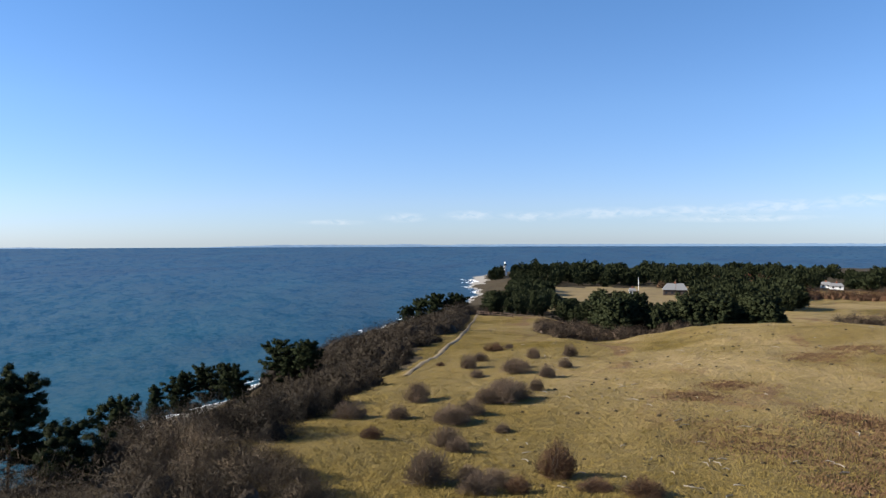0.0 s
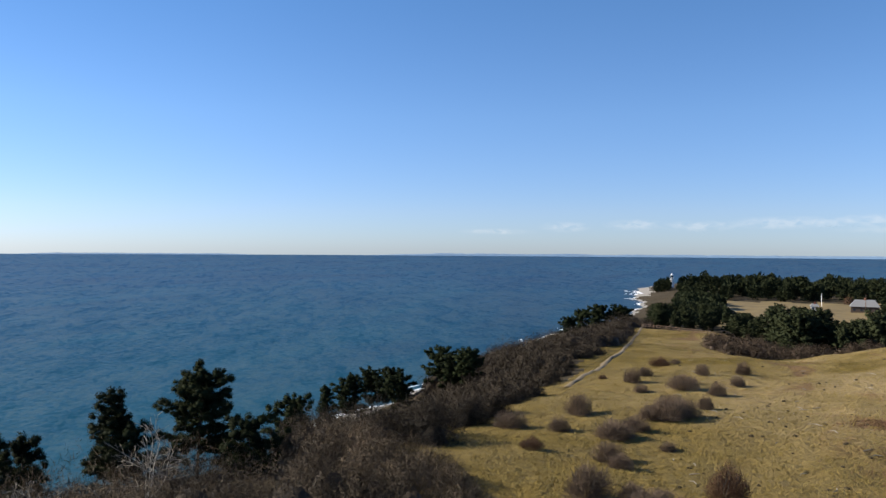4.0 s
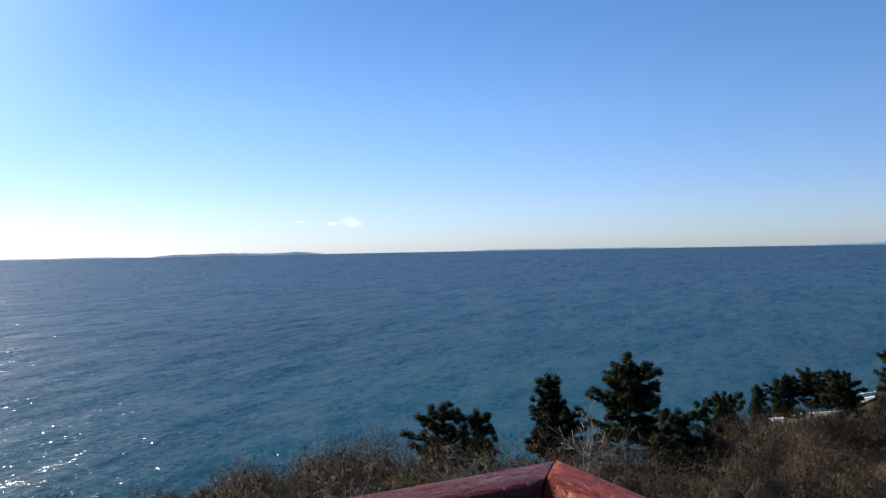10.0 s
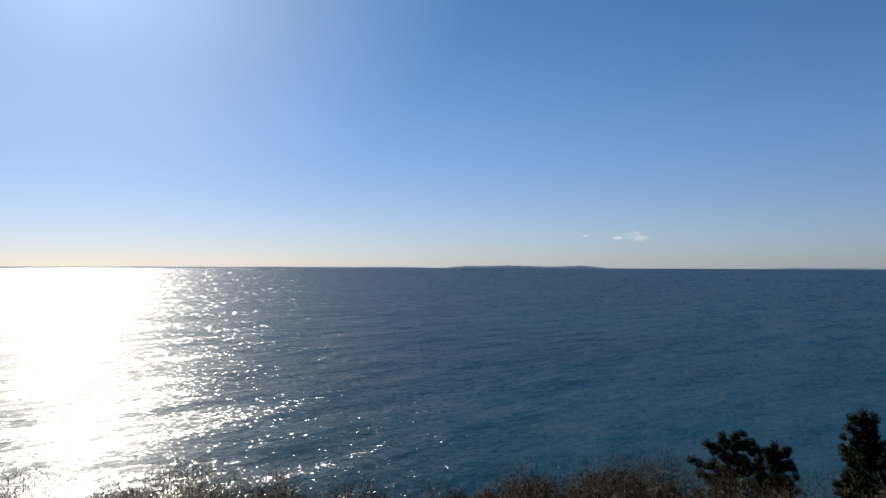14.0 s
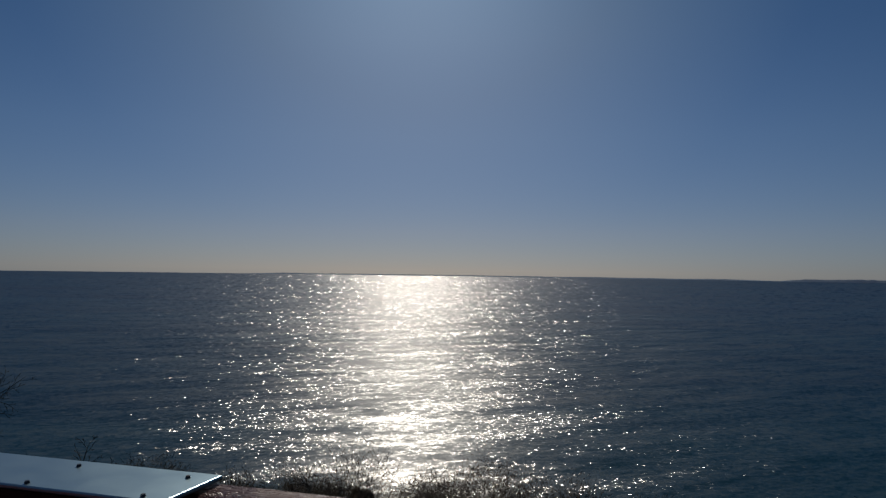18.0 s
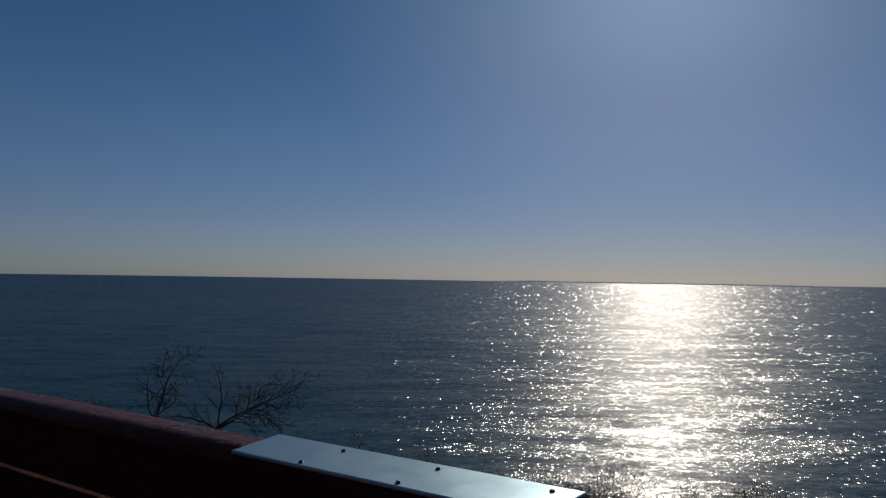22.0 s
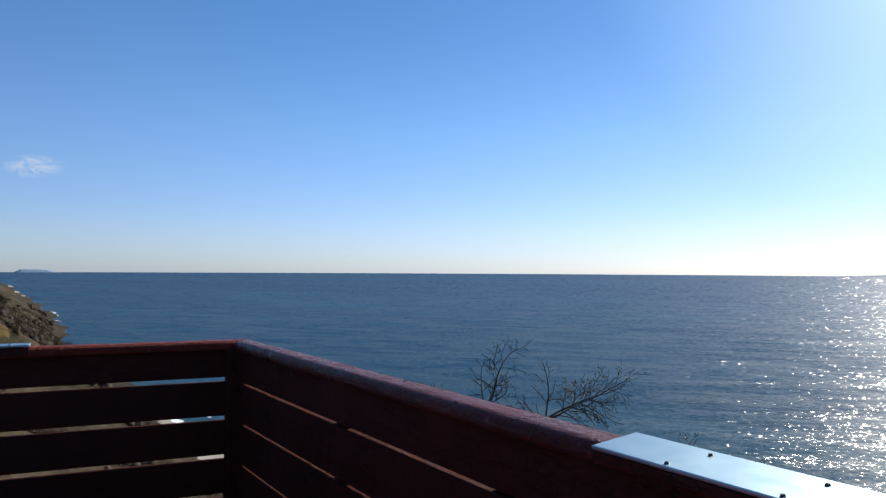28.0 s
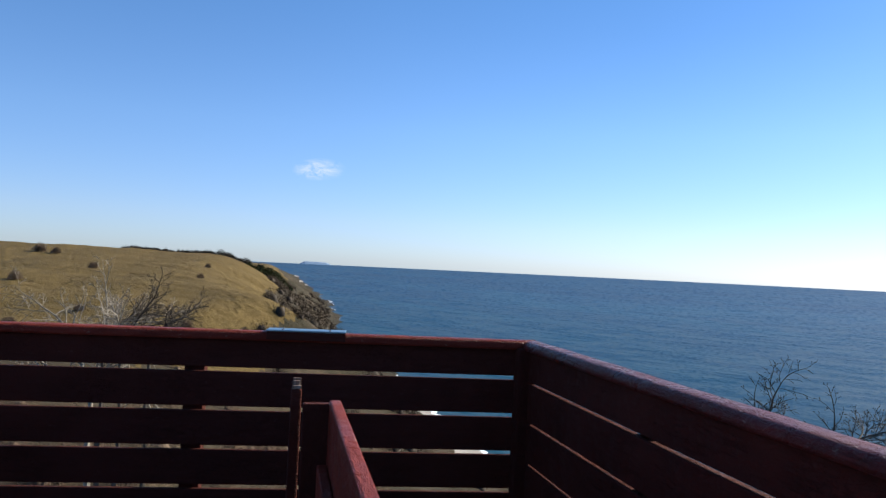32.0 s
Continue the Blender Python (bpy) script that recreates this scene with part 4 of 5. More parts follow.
def bare_tree(name, x, y, h, seed, label, depth=4, n_stems=4, wide=0.8, mat=None, r=0.05, z=None, group="", stems=None, tip=0.004):
    """A leafless tree of crooked limbs; stems: ways and lengths of the limbs, where they are known."""
    rng = np.random.default_rng(seed)
    tree = thing(name, Matrix.Translation((x, y, float(ground(x, y)) - 0.1 if z is None else z)), label, "bare tree", group)
    drop = 0.0 if z is None else z - float(ground(x, y)) + 0.1
    if drop > 0.3:
        wood, n = ([], []), 6
        bend = [np.array((0.05 * math.sin(2.1 * k + seed) * (k < n), 0.05 * math.cos(1.7 * k + seed) * (k < n), -drop * (1 - k / n))) for k in range(n + 1)]
        for k in range(n):
            tube(wood, bend[k], bend[k + 1], r * (2.0 - k / n), r * (2.0 - (k + 1) / n), 7)
        me = bpy.data.meshes.new("trunk")
        me.from_pydata([tuple(v) for v in wood[0]], [], wood[1])
        me.materials.append(mat or MAT_BRANCH)
        o = new("trunk", me)
        o.parent = tree
    for i in range(len(stems) if stems else n_stems):
        wood = ([], [])
        a = 2 * math.pi * i / n_stems + rng.uniform(-0.4, 0.4)
        d, length = np.array((math.cos(a) * wide, math.sin(a) * wide, 1.0)), h * rng.uniform(0.75, 1.0)
        if stems:
            d, length = np.array(stems[i][:3]), h * stems[i][3]
        shoot(wood, np.array((0.04 * math.cos(a), 0.04 * math.sin(a), 0)), unit(d), length, r * (0.55 + 0.45 * length / h), depth, rng, 0.0, 0.052 * h, tip)
        me = bpy.data.meshes.new("limb")
        me.from_pydata([tuple(v) for v in wood[0]], [], wood[1])
        me.materials.append(mat or MAT_BRANCH)
        o = new("limb", me)
        o.parent = tree
    return tree

# ---- planting: coastal slope ----
def on_ground(x, y, dz=0.0, turn=0.0, s=1.0):
    return Matrix.Translation((x, y, float(ground(x, y)) + dz)) @ Matrix.Rotation(turn, 4, "Z") @ Matrix.Diagonal((s, s, s, 1))


PINES = [  # x, y, height of the top over the sea, crown width, share of bare trunk, tone
    (-26.0, 46.1, 27.4, 6.3, 0.34, "broad dark green pine with a domed crown above the scrub"),
    (-29.1, 41.8, 26.7, 3.1, 0.30, "slim dark green pine with uneven tufts"),
    (-27.6, 41.0, 24.7, 5.0, 0.04, "low dark pine half hidden by bare twigs"),
    (-20.8, 42.7, 25.2, 4.8, 0.0, "low spreading dark pine at a taller pine's foot"),
    (-32.0, 34.4, 25.5, 4.6, 0.14, "small round dark pine at the slope's edge"),
    (-31.6, 37.4, 24.7, 3.0, 0.20, "small dark pine beside a larger one"),
    (-31.6, 74.5, 20.4, 6.4, 0.0, "low round dark green pine"),
    (-39.1, 104.0, 16.2, 3.0, 0.30, "slim light green young pine with bare lower trunk"),
    (-45.5, 133.3, 12.7, 6.2, 0.36, "tall thin pine over the pale beach"),
    (-44.9, 144.0, 11.9, 7.0, 0.36, "pine in a row over the pale beach"),
    (-38.3, 136.6, 13.2, 8.5, 0.30, "broad pine in a row over the beach"),
    (-35.5, 129.0, 13.4, 6.0, 0.34, "pine in a row over the beach"),
    (-27.9, 131.2, 18.2, 7.4, 0.34, "flat-topped dark pine with several trunks"),
    (-21.1, 118.1, 19.8, 6.2, 0.36, "flat-topped dark pine beside its twin"),
    (-24.6, 122.0, 18.4, 4.6, 0.38, "smaller dark pine between two larger ones"),
    (-9.7, 345.0, 9.0, 13.0, 0.02, "far dark pine on the bluff"),
    (-2.0, 336.0, 11.6, 14.0, 0.02, "far round dark pine on the bluff"),
    (5.0, 340.0, 11.0, 12.0, 0.02, "far dark pine on the bluff"),
    (-15.5, 330.0, 6.6, 9.0, 0.0, "far low pine by the shore")]
for i, (x, y, top, w, b, label) in enumerate(PINES):
    near = y < 60
    far = y > 200
    pine("pine_tree", on_ground(x, y), top - float(ground(x, y)), w, 11 + 3 * i, label, bare=b, group="coastal pines",
         tuft=0.33 if near else 0.46 if not far else 0.85, blades=190 if near else 110 if not far else 50, blade_w=0.11 if near else 0.16 if not far else 0.34, limbs=14 if near else 4, tier=1.8 if near else 1.45)


def scrub_patch(name, spots, sizes, rng, twigs, mat, label, length=0.45, width=0.02, fill=0.5, tall=(0.5, 0.78)):
    """Rounded leafless shrubs growing into one another."""
    cos, fas, nos, k = [], [], [], 0
    for (x, y), w in zip(spots, sizes):
        h = w * rng.uniform(*tall)
        base = np.array((x, y, float(ground(x, y)) - 0.15))
        for co, fa, no in (thicket_arrays(rng, w, h, twigs, length, width), core_arrays(rng, w, h, fill)):
            cos.append(co + base)
            nos.append(no)
            fas.append(fa + k)
            k += len(co)
    return tagged(new(name, array_mesh(name, np.concatenate(cos), np.concatenate(fas), mat, np.concatenate(nos))), label, "scrub", kind="stuff")


rng = np.random.default_rng(5)
def scrubby(x, y):
    """Whether leafless scrub grows at a place on the seaward slope."""
    s = float(inland(x, y))
    if 60 < y < 165 and s < 26 or not 12 < s < float(scrub_edge(y)) - 1.8 + 1.5 * noise.noise(Vector((x * 0.3, y * 0.3, 0))) or math.hypot(x + 1, y) < 13:
        return False
    if 84 < y < 232 and x > float(track(y)) - 2.4:
        return False
    return not any(math.hypot(x - px * k, y - py * k) < 2.5 for px, py, *_ in PINES[:6] for k in (1.0, 0.96, 0.91, 0.86))


near_spots, far_spots = [], []
for gx0 in np.arange(-60, 30, 2.6):
    for gy0 in np.arange(-60, 76, 2.6):
        x, y = gx0 + rng.uniform(-1.1, 1.1), gy0 + rng.uniform(-1.1, 1.1)
        if math.hypot(x + 1, y) < 76 and scrubby(x, y) and not (math.hypot(x, y) < 28 and y < 0.55 * x):
            near_spots.append((x, y))
while len(far_spots) < 1500:
    x, y = rng.uniform(-60, 30), rng.uniform(40, 262)
    if math.hypot(x + 1, y) >= 75 and scrubby(x, y):
        far_spots.append((x, y))


def heights(spots, lo, hi):
    return [(lo + (hi - lo) * rng.random()) * (0.72 + 0.75 * (noise.noise(Vector((x * 0.1, y * 0.1, 9))) + 0.35)) * (0.62 + 0.38 * float(smooth((inland(x, y) - 22) / 14))) * (1 - 0.5 * float(smooth((y - 60) / 12) * (1 - smooth((y - 118) / 25)))) for x, y in spots]


close = [p for p in near_spots if math.hypot(p[0] + 1, p[1]) < 30]
high = [p for p in near_spots if float(inland(*p)) > 27 and p not in close]
low = [p for p in near_spots if float(inland(*p)) <= 27 and p not in close]
scrub_patch("scrub", close, heights(close, 2.6, 4.4), rng, 8000, MAT_SCRUB, "leafless brown scrub close to the foot of the tower", 0.27, 0.013, 0.25)
scrub_patch("scrub", high, heights(high, 2.8, 5.2), rng, 3600, MAT_SCRUB, "dense leafless brown scrub on the slope below the tower", 0.36, 0.017, 0.45)
scrub_patch("scrub", low, heights(low, 2.4, 5.0), rng, 900, MAT_SCRUB, "dense leafless brown scrub at the foot of the slope", 0.45, 0.025)
scrub_patch("scrub", far_spots, heights(far_spots, 3.8, 6.2), rng, 620, MAT_SCRUB, "dense leafless brown scrub along the bluff", 0.5, 0.045)
big = [(-11.6, 51.2), (-13.4, 54.5), (-15.6, 51.0), (-18.0, 54.5), (-19.6, 50.8), (-22.0, 53.5), (-11.0, 60.5), (-9.6, 65.5)]
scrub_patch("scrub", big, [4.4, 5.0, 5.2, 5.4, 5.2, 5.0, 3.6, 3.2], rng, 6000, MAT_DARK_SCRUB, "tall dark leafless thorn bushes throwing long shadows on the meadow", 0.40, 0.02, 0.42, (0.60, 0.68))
front = [(-9.2, 40.6), (-11.4, 43.0), (-7.6, 37.6), (-9.8, 37.4), (-12.8, 40.2), (-13.8, 44.2), (-12.2, 37.2), (-15.6, 46.4), (-17.8, 46.0), (-15.4, 42.0), (-6.4, 34.8)]
scrub_patch("scrub", front, [3.4, 4.0, 3.2, 3.8, 4.4, 4.6, 4.2, 4.8, 4.6, 4.4, 2.8], rng, 7000, MAT_HEATH, "grey-brown leafless scrub along the meadow's edge", 0.32, 0.014, 0.32, (0.50, 0.60))

# ---- planting: meadow ----
BUSHES = [bush_mesh_pair(2.0, 1.3, 6000, 40 + i, MAT_TWIG) for i in range(4)]
RUST_BUSHES = [bush_mesh_pair(2.0, 1.3, 5600, 60 + i, MAT_RUST) for i in range(2)]
MEADOW_BUSHES = [  # x, y, width, height
    (-2.5, 64.8, 2.5, 1.9), (-3.7, 58.1, 1.9, 1.2), (0.2, 56.8, 3.2, 1.4), (-0.2, 49.3, 2.3, 1.4), (-1.2, 39.2, 2.7, 1.8),
    (3.7, 53.7, 1.3, 0.7), (2.5, 88.0, 2.2, 1.8), (7.2, 82.2, 3.6, 1.7), (10.4, 92.6, 1.9, 1.5), (15.1, 94.8, 2.1, 1.7),
    (10.2, 79.3, 2.0, 1.4), (4.5, 63.3, 3.2, 1.9), (5.9, 65.0, 2.6, 1.7), (8.1, 70.8, 1.6, 1.3), (-7.5, 59.5, 3.1, 1.3), (1.2, 37.6, 2.1, 1.1),
    (5.1, 69.0, 2.6, 1.3), (3.2, 63.2, 2.6, 1.3), (1.8, 59.3, 2.4, 1.2), (0.7, 56.8, 2.0, 1.1), (4.1, 93.1, 2.2, 1.2), (8.3, 85.1, 1.8, 1.0), (12.9, 84.4, 1.8, 1.1), (7.4, 111.9, 1.6, 0.9), (9.1, 112.3, 1.5, 0.8), (3.2, 82.0, 1.8, 1.0), (0.5, 47.2, 1.8, 1.0), (2.2, 39.4, 2.0, 1.0), (0.9, 40.3, 1.6, 0.9)]
for i, (x, y, w, h) in enumerate(MEADOW_BUSHES):
    bush(BUSHES[i % 4], x, y, 1.12 * w / 2.0, i * 1.3, "leafless brown bush casting a shadow on the meadow", "meadow bushes", (h / 1.3) / (w / 2.0))
for i, (x, y, w, h) in enumerate([(5.5, 40.6, 2.7, 2.2), (6.9, 110.5, 3.7, 1.5), (3.2, 37.7, 1.7, 1.0), (6.9, 37.4, 2.3, 0.7), (8.9, 36.2, 2.5, 1.0), (-0.7, 93.4, 1.4, 0.6), (-5.0, 50.0, 2.0, 0.9)]):
    bush(RUST_BUSHES[i % 2], x, y, w / 2.0, i * 2.1, "leafless rusty-brown bush on the meadow", "meadow bushes", (h / 1.3) / (w / 2.0))

# ---- bare trees ----
def fanned(ways, az):
    """Limbs given as rightward, upward and away from a viewer who looks along a bearing, with their lengths."""
    a = radians(az)
    ahead, right = np.array((math.cos(a), math.sin(a), 0)), np.array((math.sin(a), -math.cos(a), 0))
    return [(*(right * u + np.array((0, 0, v)) + ahead * k), ln) for u, v, k, ln in ways]


FAN = fanned([(-0.86, 0.5, 0.1, 1.0), (0.27, 0.95, 0.0, 0.88), (-0.45, 0.75, -0.2, 0.6), (0.6, 0.55, 0.2, 0.6), (-0.1, 0.9, 0.2, 0.5)], 222)
bare_tree("bare_tree", -11.65, -6.93, 1.65, 3, "leafless dark tree with fine spreading twigs", r=0.021, z=32.5, group="bare trees", stems=FAN, tip=0.0032)
FAN = fanned([(0.86, 0.48, 0.0, 1.0), (0.03, 0.95, 0.1, 0.55), (1.0, 0.16, -0.1, 0.85), (-0.6, 0.6, 0.1, 0.5), (0.65, 0.6, 0.2, 0.7), (-0.9, 0.3, -0.1, 0.45)], 222)
bare_tree("bare_tree", -12.2, -6.1, 1.95, 5, "leafless dark tree with long branches held out sideways", r=0.026, z=32.3, group="bare trees", stems=FAN, tip=0.0032)
bare_tree("bare_tree", -20.3, -0.6, 2.6, 8, "low leafless tree with crooked dark twigs", n_stems=6, wide=0.9, r=0.05, z=27.6, group="bare trees", tip=0.006)
bare_tree("bare_tree", -18.9, -6.6, 2.6, 18, "low leafless thorny tree on the slope", n_stems=6, wide=0.8, r=0.05, z=28.4, group="bare trees", tip=0.006)
PALE = fanned([(0.30, 1.0, 0, 1.0), (-0.6, 0.75, 0.2, 0.5)], 122)
bare_tree("bare_tree", -16.9, 26.0, 6.3, 21, "pale leafless tree with crooked grey branches", depth=3, r=0.045, mat=MAT_GREY_BARK, group="pale bare trees", stems=PALE, tip=0.008)
bare_tree("bare_tree", -20.3, 23.4, 3.9, 22, "low pale leafless tree", n_stems=5, wide=0.8, r=0.05, mat=MAT_GREY_BARK, group="pale bare trees", tip=0.008)
bare_tree("bare_tree", -22.5, 19.5, 3.6, 23, "low pale leafless tree", n_stems=5, wide=0.8, r=0.05, mat=MAT_GREY_BARK, group="pale bare trees", tip=0.008)
SOUTH_FAN = fanned([(-0.40, 1.0, 0, 0.95), (0.05, 1.0, 0.2, 0.95), (0.4, 0.9, -0.2, 0.9), (-0.75, 0.8, 0.1, 0.7), (0.75, 0.7, 0.1, 0.75), (0.2, 1.0, 0.1, 0.9), (-0.2, 1.0, -0.2, 0.85)], 260)
bare_tree("bare_tree", -3.75, -21.8, 4.3, 31, "pale leafless fan-shaped tree behind the railing", r=0.06, mat=MAT_GREY_BARK, z=31.0, group="pale bare trees", stems=SOUTH_FAN, tip=0.0055)
LEAN = fanned([(0.80, 0.60, 0, 1.0), (0.6, 0.75, 0.2, 0.6), (0.95, 0.35, 0.1, 0.75)], 256)
bare_tree("bare_tree", -3.85, -20.9, 2.5, 33, "leafless dark tree leaning over the slope behind the railing", r=0.045, z=32.65, group="pale bare trees", stems=LEAN, tip=0.005)
bare_tree("bare_tree", -4.3, -20.8, 2.1, 35, "low leafless dark tree leaning over the slope", r=0.04, z=32.7, group="pale bare trees", stems=LEAN, tip=0.005)
LOW = fanned([(0.86, 0.50, 0, 1.0), (0.7, 0.6, 0.2, 0.6), (1.0, 0.25, 0.1, 0.7)], 256)
bare_tree("bare_tree", -4.95, -20.65, 2.0, 37, "low leafless dark tree leaning over the slope", r=0.04, z=32.7, group="pale bare trees", stems=LOW, tip=0.005)

# ---- woods on the cape ----
def far_pine_mesh(seed, h, w, blades):
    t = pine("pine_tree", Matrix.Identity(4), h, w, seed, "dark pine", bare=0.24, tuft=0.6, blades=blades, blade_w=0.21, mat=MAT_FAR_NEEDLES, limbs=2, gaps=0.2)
    pair = [(c.name.split(".")[0], c.data) for c in t.children]
    for c in list(t.children):
        bpy.data.objects.remove(c)
    bpy.data.objects.remove(t)
    return pair


FAR = [far_pine_mesh(70 + i, 10.0, 5.4 + 0.55 * i, 56) for i in range(6)]
rng = np.random.default_rng(21)
count = 0
while count < 185:
    az = rng.uniform(67.0, 79.0) if count % 5 < 3 else rng.uniform(78.0, 87.0)
    d = rng.uniform(192, 245) if az < 78.5 else rng.uniform(245, 330)
    x, y = d * math.cos(radians(az)), d * math.sin(radians(az))
    lo, hi = (0.058, 0.071) if az > 81.4 else (0.069, 0.080) if az > 79.0 else (0.054, 0.066) if az > 75.8 else (0.068, 0.082) if az > 72.8 else (0.052, 0.066)
    s = min(1.5, max(0.45, (35.0 - d * rng.uniform(lo, hi) - float(ground(x, y))) / 11.6))
    t = thing("pine_tree", on_ground(x, y, 0, rng.uniform(0, 6.2), s), "dark green pine in the wood on the cape", "pine tree", "pines on the cape")
    for nm, me in FAR[count % 6]:
        o = new(nm, me)
        o.parent = t
    count += 1
# the woods further off, as one
cos, fas, k = [], [], 0
for i in range(770):
    az, d = rng.uniform(59.0, 86.6), rng.uniform(505, 760)
    low = 420 <= i < 520
    if low:
        az, d = rng.uniform(82.3, 85.0), rng.uniform(335, 480)
    mid = i >= 690
    if mid:
        az, d = rng.uniform(65.2, 72.0), rng.uniform(330, 490)
    x, y = d * math.cos(radians(az)), d * math.sin(radians(az))
    tip = 520 <= i < 690
    if tip:
        az, d = (rng.uniform(85.6, 86.5), rng.uniform(640, 690)) if i < 532 else (rng.uniform(83.2, 84.9), rng.uniform(380, 690))
        x, y = d * math.cos(radians(az)), d * math.sin(radians(az))
    if inland(x, y) < (9 if tip else 16) or (tip and abs(az - 85.43) < 0.25) or not tip and not mid and ((62.2 < az < 63.9 and d < 640) or (67.9 < az < 68.8 and d < 600) or (not low and ((az > 82.5 and d < 620) or az > 84.8))):
        continue
    h, w = (rng.uniform(6.5, 9.5), rng.uniform(5, 8)) if mid else (rng.uniform(4.5, 6.5), rng.uniform(5, 8)) if low else (rng.uniform(8.0, 11.0), rng.uniform(5, 7)) if tip and i < 532 else (rng.uniform(3.0, 4.6), rng.uniform(4.5, 7)) if tip else (rng.uniform(8, 12) * (0.98 + 0.42 * noise.noise(Vector((az * 1.1, d * 0.012, 3)))), rng.uniform(6, 9))
    if 60.9 < az < 62.7:
        h *= 0.5
    n = 260
    u = unit(rng.normal(size=(n, 3)))
    pts = u * np.array((w / 2, w / 2, h * 0.48)) * rng.uniform(0.5, 1.0, n)[:, None] + np.array((x, y, float(ground(x, y)) + h * 0.5))
    co, fa = tri_cloud(pts, unit(u + rng.normal(size=(n, 3)) * 0.5 + np.array((0, 0, 0.5))), w * 0.22, w * 0.16, rng)
    cos.append(co)
    fas.append(fa + k)
    k += len(co)
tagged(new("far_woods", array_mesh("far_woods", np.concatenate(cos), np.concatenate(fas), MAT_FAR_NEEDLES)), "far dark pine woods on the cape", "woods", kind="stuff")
spots = []
while len(spots) < 180:
    az, d = rng.uniform(70, 83), rng.uniform(160, 200)
    if az < 72 and d < 185:
        continue
    spots.append((d * math.cos(radians(az)), d * math.sin(radians(az))))
scrub_patch("scrub", spots, [rng.uniform(3.2, 5.2) for _ in spots], rng, 700, MAT_BRUSH, "brown leafless scrub in front of the wood", 0.6, 0.06, 0.3)
spots = []
for k in range(110):
    az, d = radians(rng.uniform(56, 66.8)), rng.uniform(425, 452)
    spots.append((d * math.cos(az), d * math.sin(az)))
scrub_patch("hedge", spots, [rng.uniform(5.5, 8.5) for _ in spots], rng, 300, MAT_RUST, "reddish-brown leafless hedge beyond the field", 0.9, 0.12, 0.4)
spots = []
for k in range(44):
    az, d = radians(rng.uniform(56, 63.0)), rng.uniform(262, 284)
    spots.append((d * math.cos(az), d * math.sin(az)))
scrub_patch("hedge", spots, [rng.uniform(4.8, 7.2) for _ in spots], rng, 500, MAT_BRUSH, "brown leafless hedge on the near side of the field", 0.7, 0.08, 0.4)

spots = [(500 * math.cos(radians(a)), 500 * math.sin(radians(a))) for a in (70.5, 69.9, 69.4, 68.0, 67.6, 67.1, 74.2)]
scrub_patch("scrub", spots, [9.0, 8.0, 7.0, 9.0, 10.0, 8.0, 6.0], rng, 900, MAT_RUST, "reddish leafless trees among the far woods", 1.3, 0.12, 0.3, (0.8, 1.05))

# ---- south of the tower ----
spots = []
while len(spots) < 330:
    az, d = rng.uniform(196, 292), rng.uniform(13, 104)
    x, y = d * math.cos(radians(az)), d * math.sin(radians(az))
    if d > (22 if az < 245 else 13) and 14 < float(inland(x, y)) < 95 and noise.noise(Vector((x * 0.07, y * 0.07, 6))) > -0.25:
        spots.append((x, y))
scrub_patch("scrub", spots, [rng.uniform(1.6, 2.9) for _ in spots], rng, 900, MAT_TWIG, "pale brown leafless scrub and dry weeds south of the tower", 0.36, 0.014, 0.3)

# ---- southern hill ----
spots = []
while len(spots) < 560:
    y = rng.uniform(-560, -70)
    x = float(np.interp(y, SHORE_Y, SHORE_X)) + rng.uniform(6, 40)
    s = float(inland(x, y))
    if noise.noise(Vector((x * 0.03, y * 0.03, 2))) > -0.05:
        spots.append((x, y))
for _ in range(150):
    y = rng.uniform(-330, -90)
    spots.append((float(np.interp(y, SHORE_Y, SHORE_X)) + rng.uniform(30, 42), y))
scrub_patch("scrub", spots, [rng.uniform(2.0, 5.0) for _ in spots], rng, 260, MAT_SCRUB, "dark leafless scrub on the clay cliff", 0.7, 0.07)
spots = []
for k in range(64):
    f = rng.uniform(0.12, 1.0)
    spots.append((-100 - 69 * f + rng.uniform(-4, 4), -300 - 143 * f + rng.uniform(-8, 8)))
for k in range(18):
    spots.append((-168 + rng.uniform(-7, 7), -432 + rng.uniform(-12, 12)))
scrub_patch("scrub", spots, [rng.uniform(3.0, 6.0) for _ in spots], rng, 500, MAT_NEEDLES, "dark evergreen thicket along the cliff's edge", 1.0, 0.2)
spots = []
for k in range(26):
    f = rng.uniform(0.0, 1.0) ** 1.3
    spots.append((-97 - 45 * f + rng.uniform(-3, 3), -312 - 100 * f + rng.uniform(-5, 5)))
scrub_patch("scrub", spots, [rng.uniform(4.0, 6.5) for _ in spots], rng, 700, MAT_DARK_SCRUB, "dark windblown thicket on the hill's skyline", 0.9, 0.10, 0.55, (0.5, 0.65))
spots = [(-56 - 36 * f + rng.uniform(-2, 2), -312 + 2 * f + rng.uniform(-3, 3)) for f in rng.uniform(0, 1, 90)]
scrub_patch("hedge", spots, [rng.uniform(1.0, 2.2) for _ in spots], rng, 300, MAT_DARK_SCRUB, "low dark hedge along the crest of the southern hill", 0.5, 0.06, 0.5)
for i, (x, y, w) in enumerate([(-11.2, -159.8, 3.2), (-22.8, -243.3, 4.5), (-26.5, -240, 3.5), (-28.6, -187.6, 2.8), (-32, -120, 3.0), (-48.6, -173.3, 2.2), (-61.6, -213.2, 2.2), (-42.7, -124.2, 2.0), (-8, -118, 2.6), (-18, -128, 2.2)]):
    bush(BUSHES[i % 4], x, y, w / 2.0, i * 1.7, "leafless dark bush on the grassy southern hill", "hill bushes", 1.0)

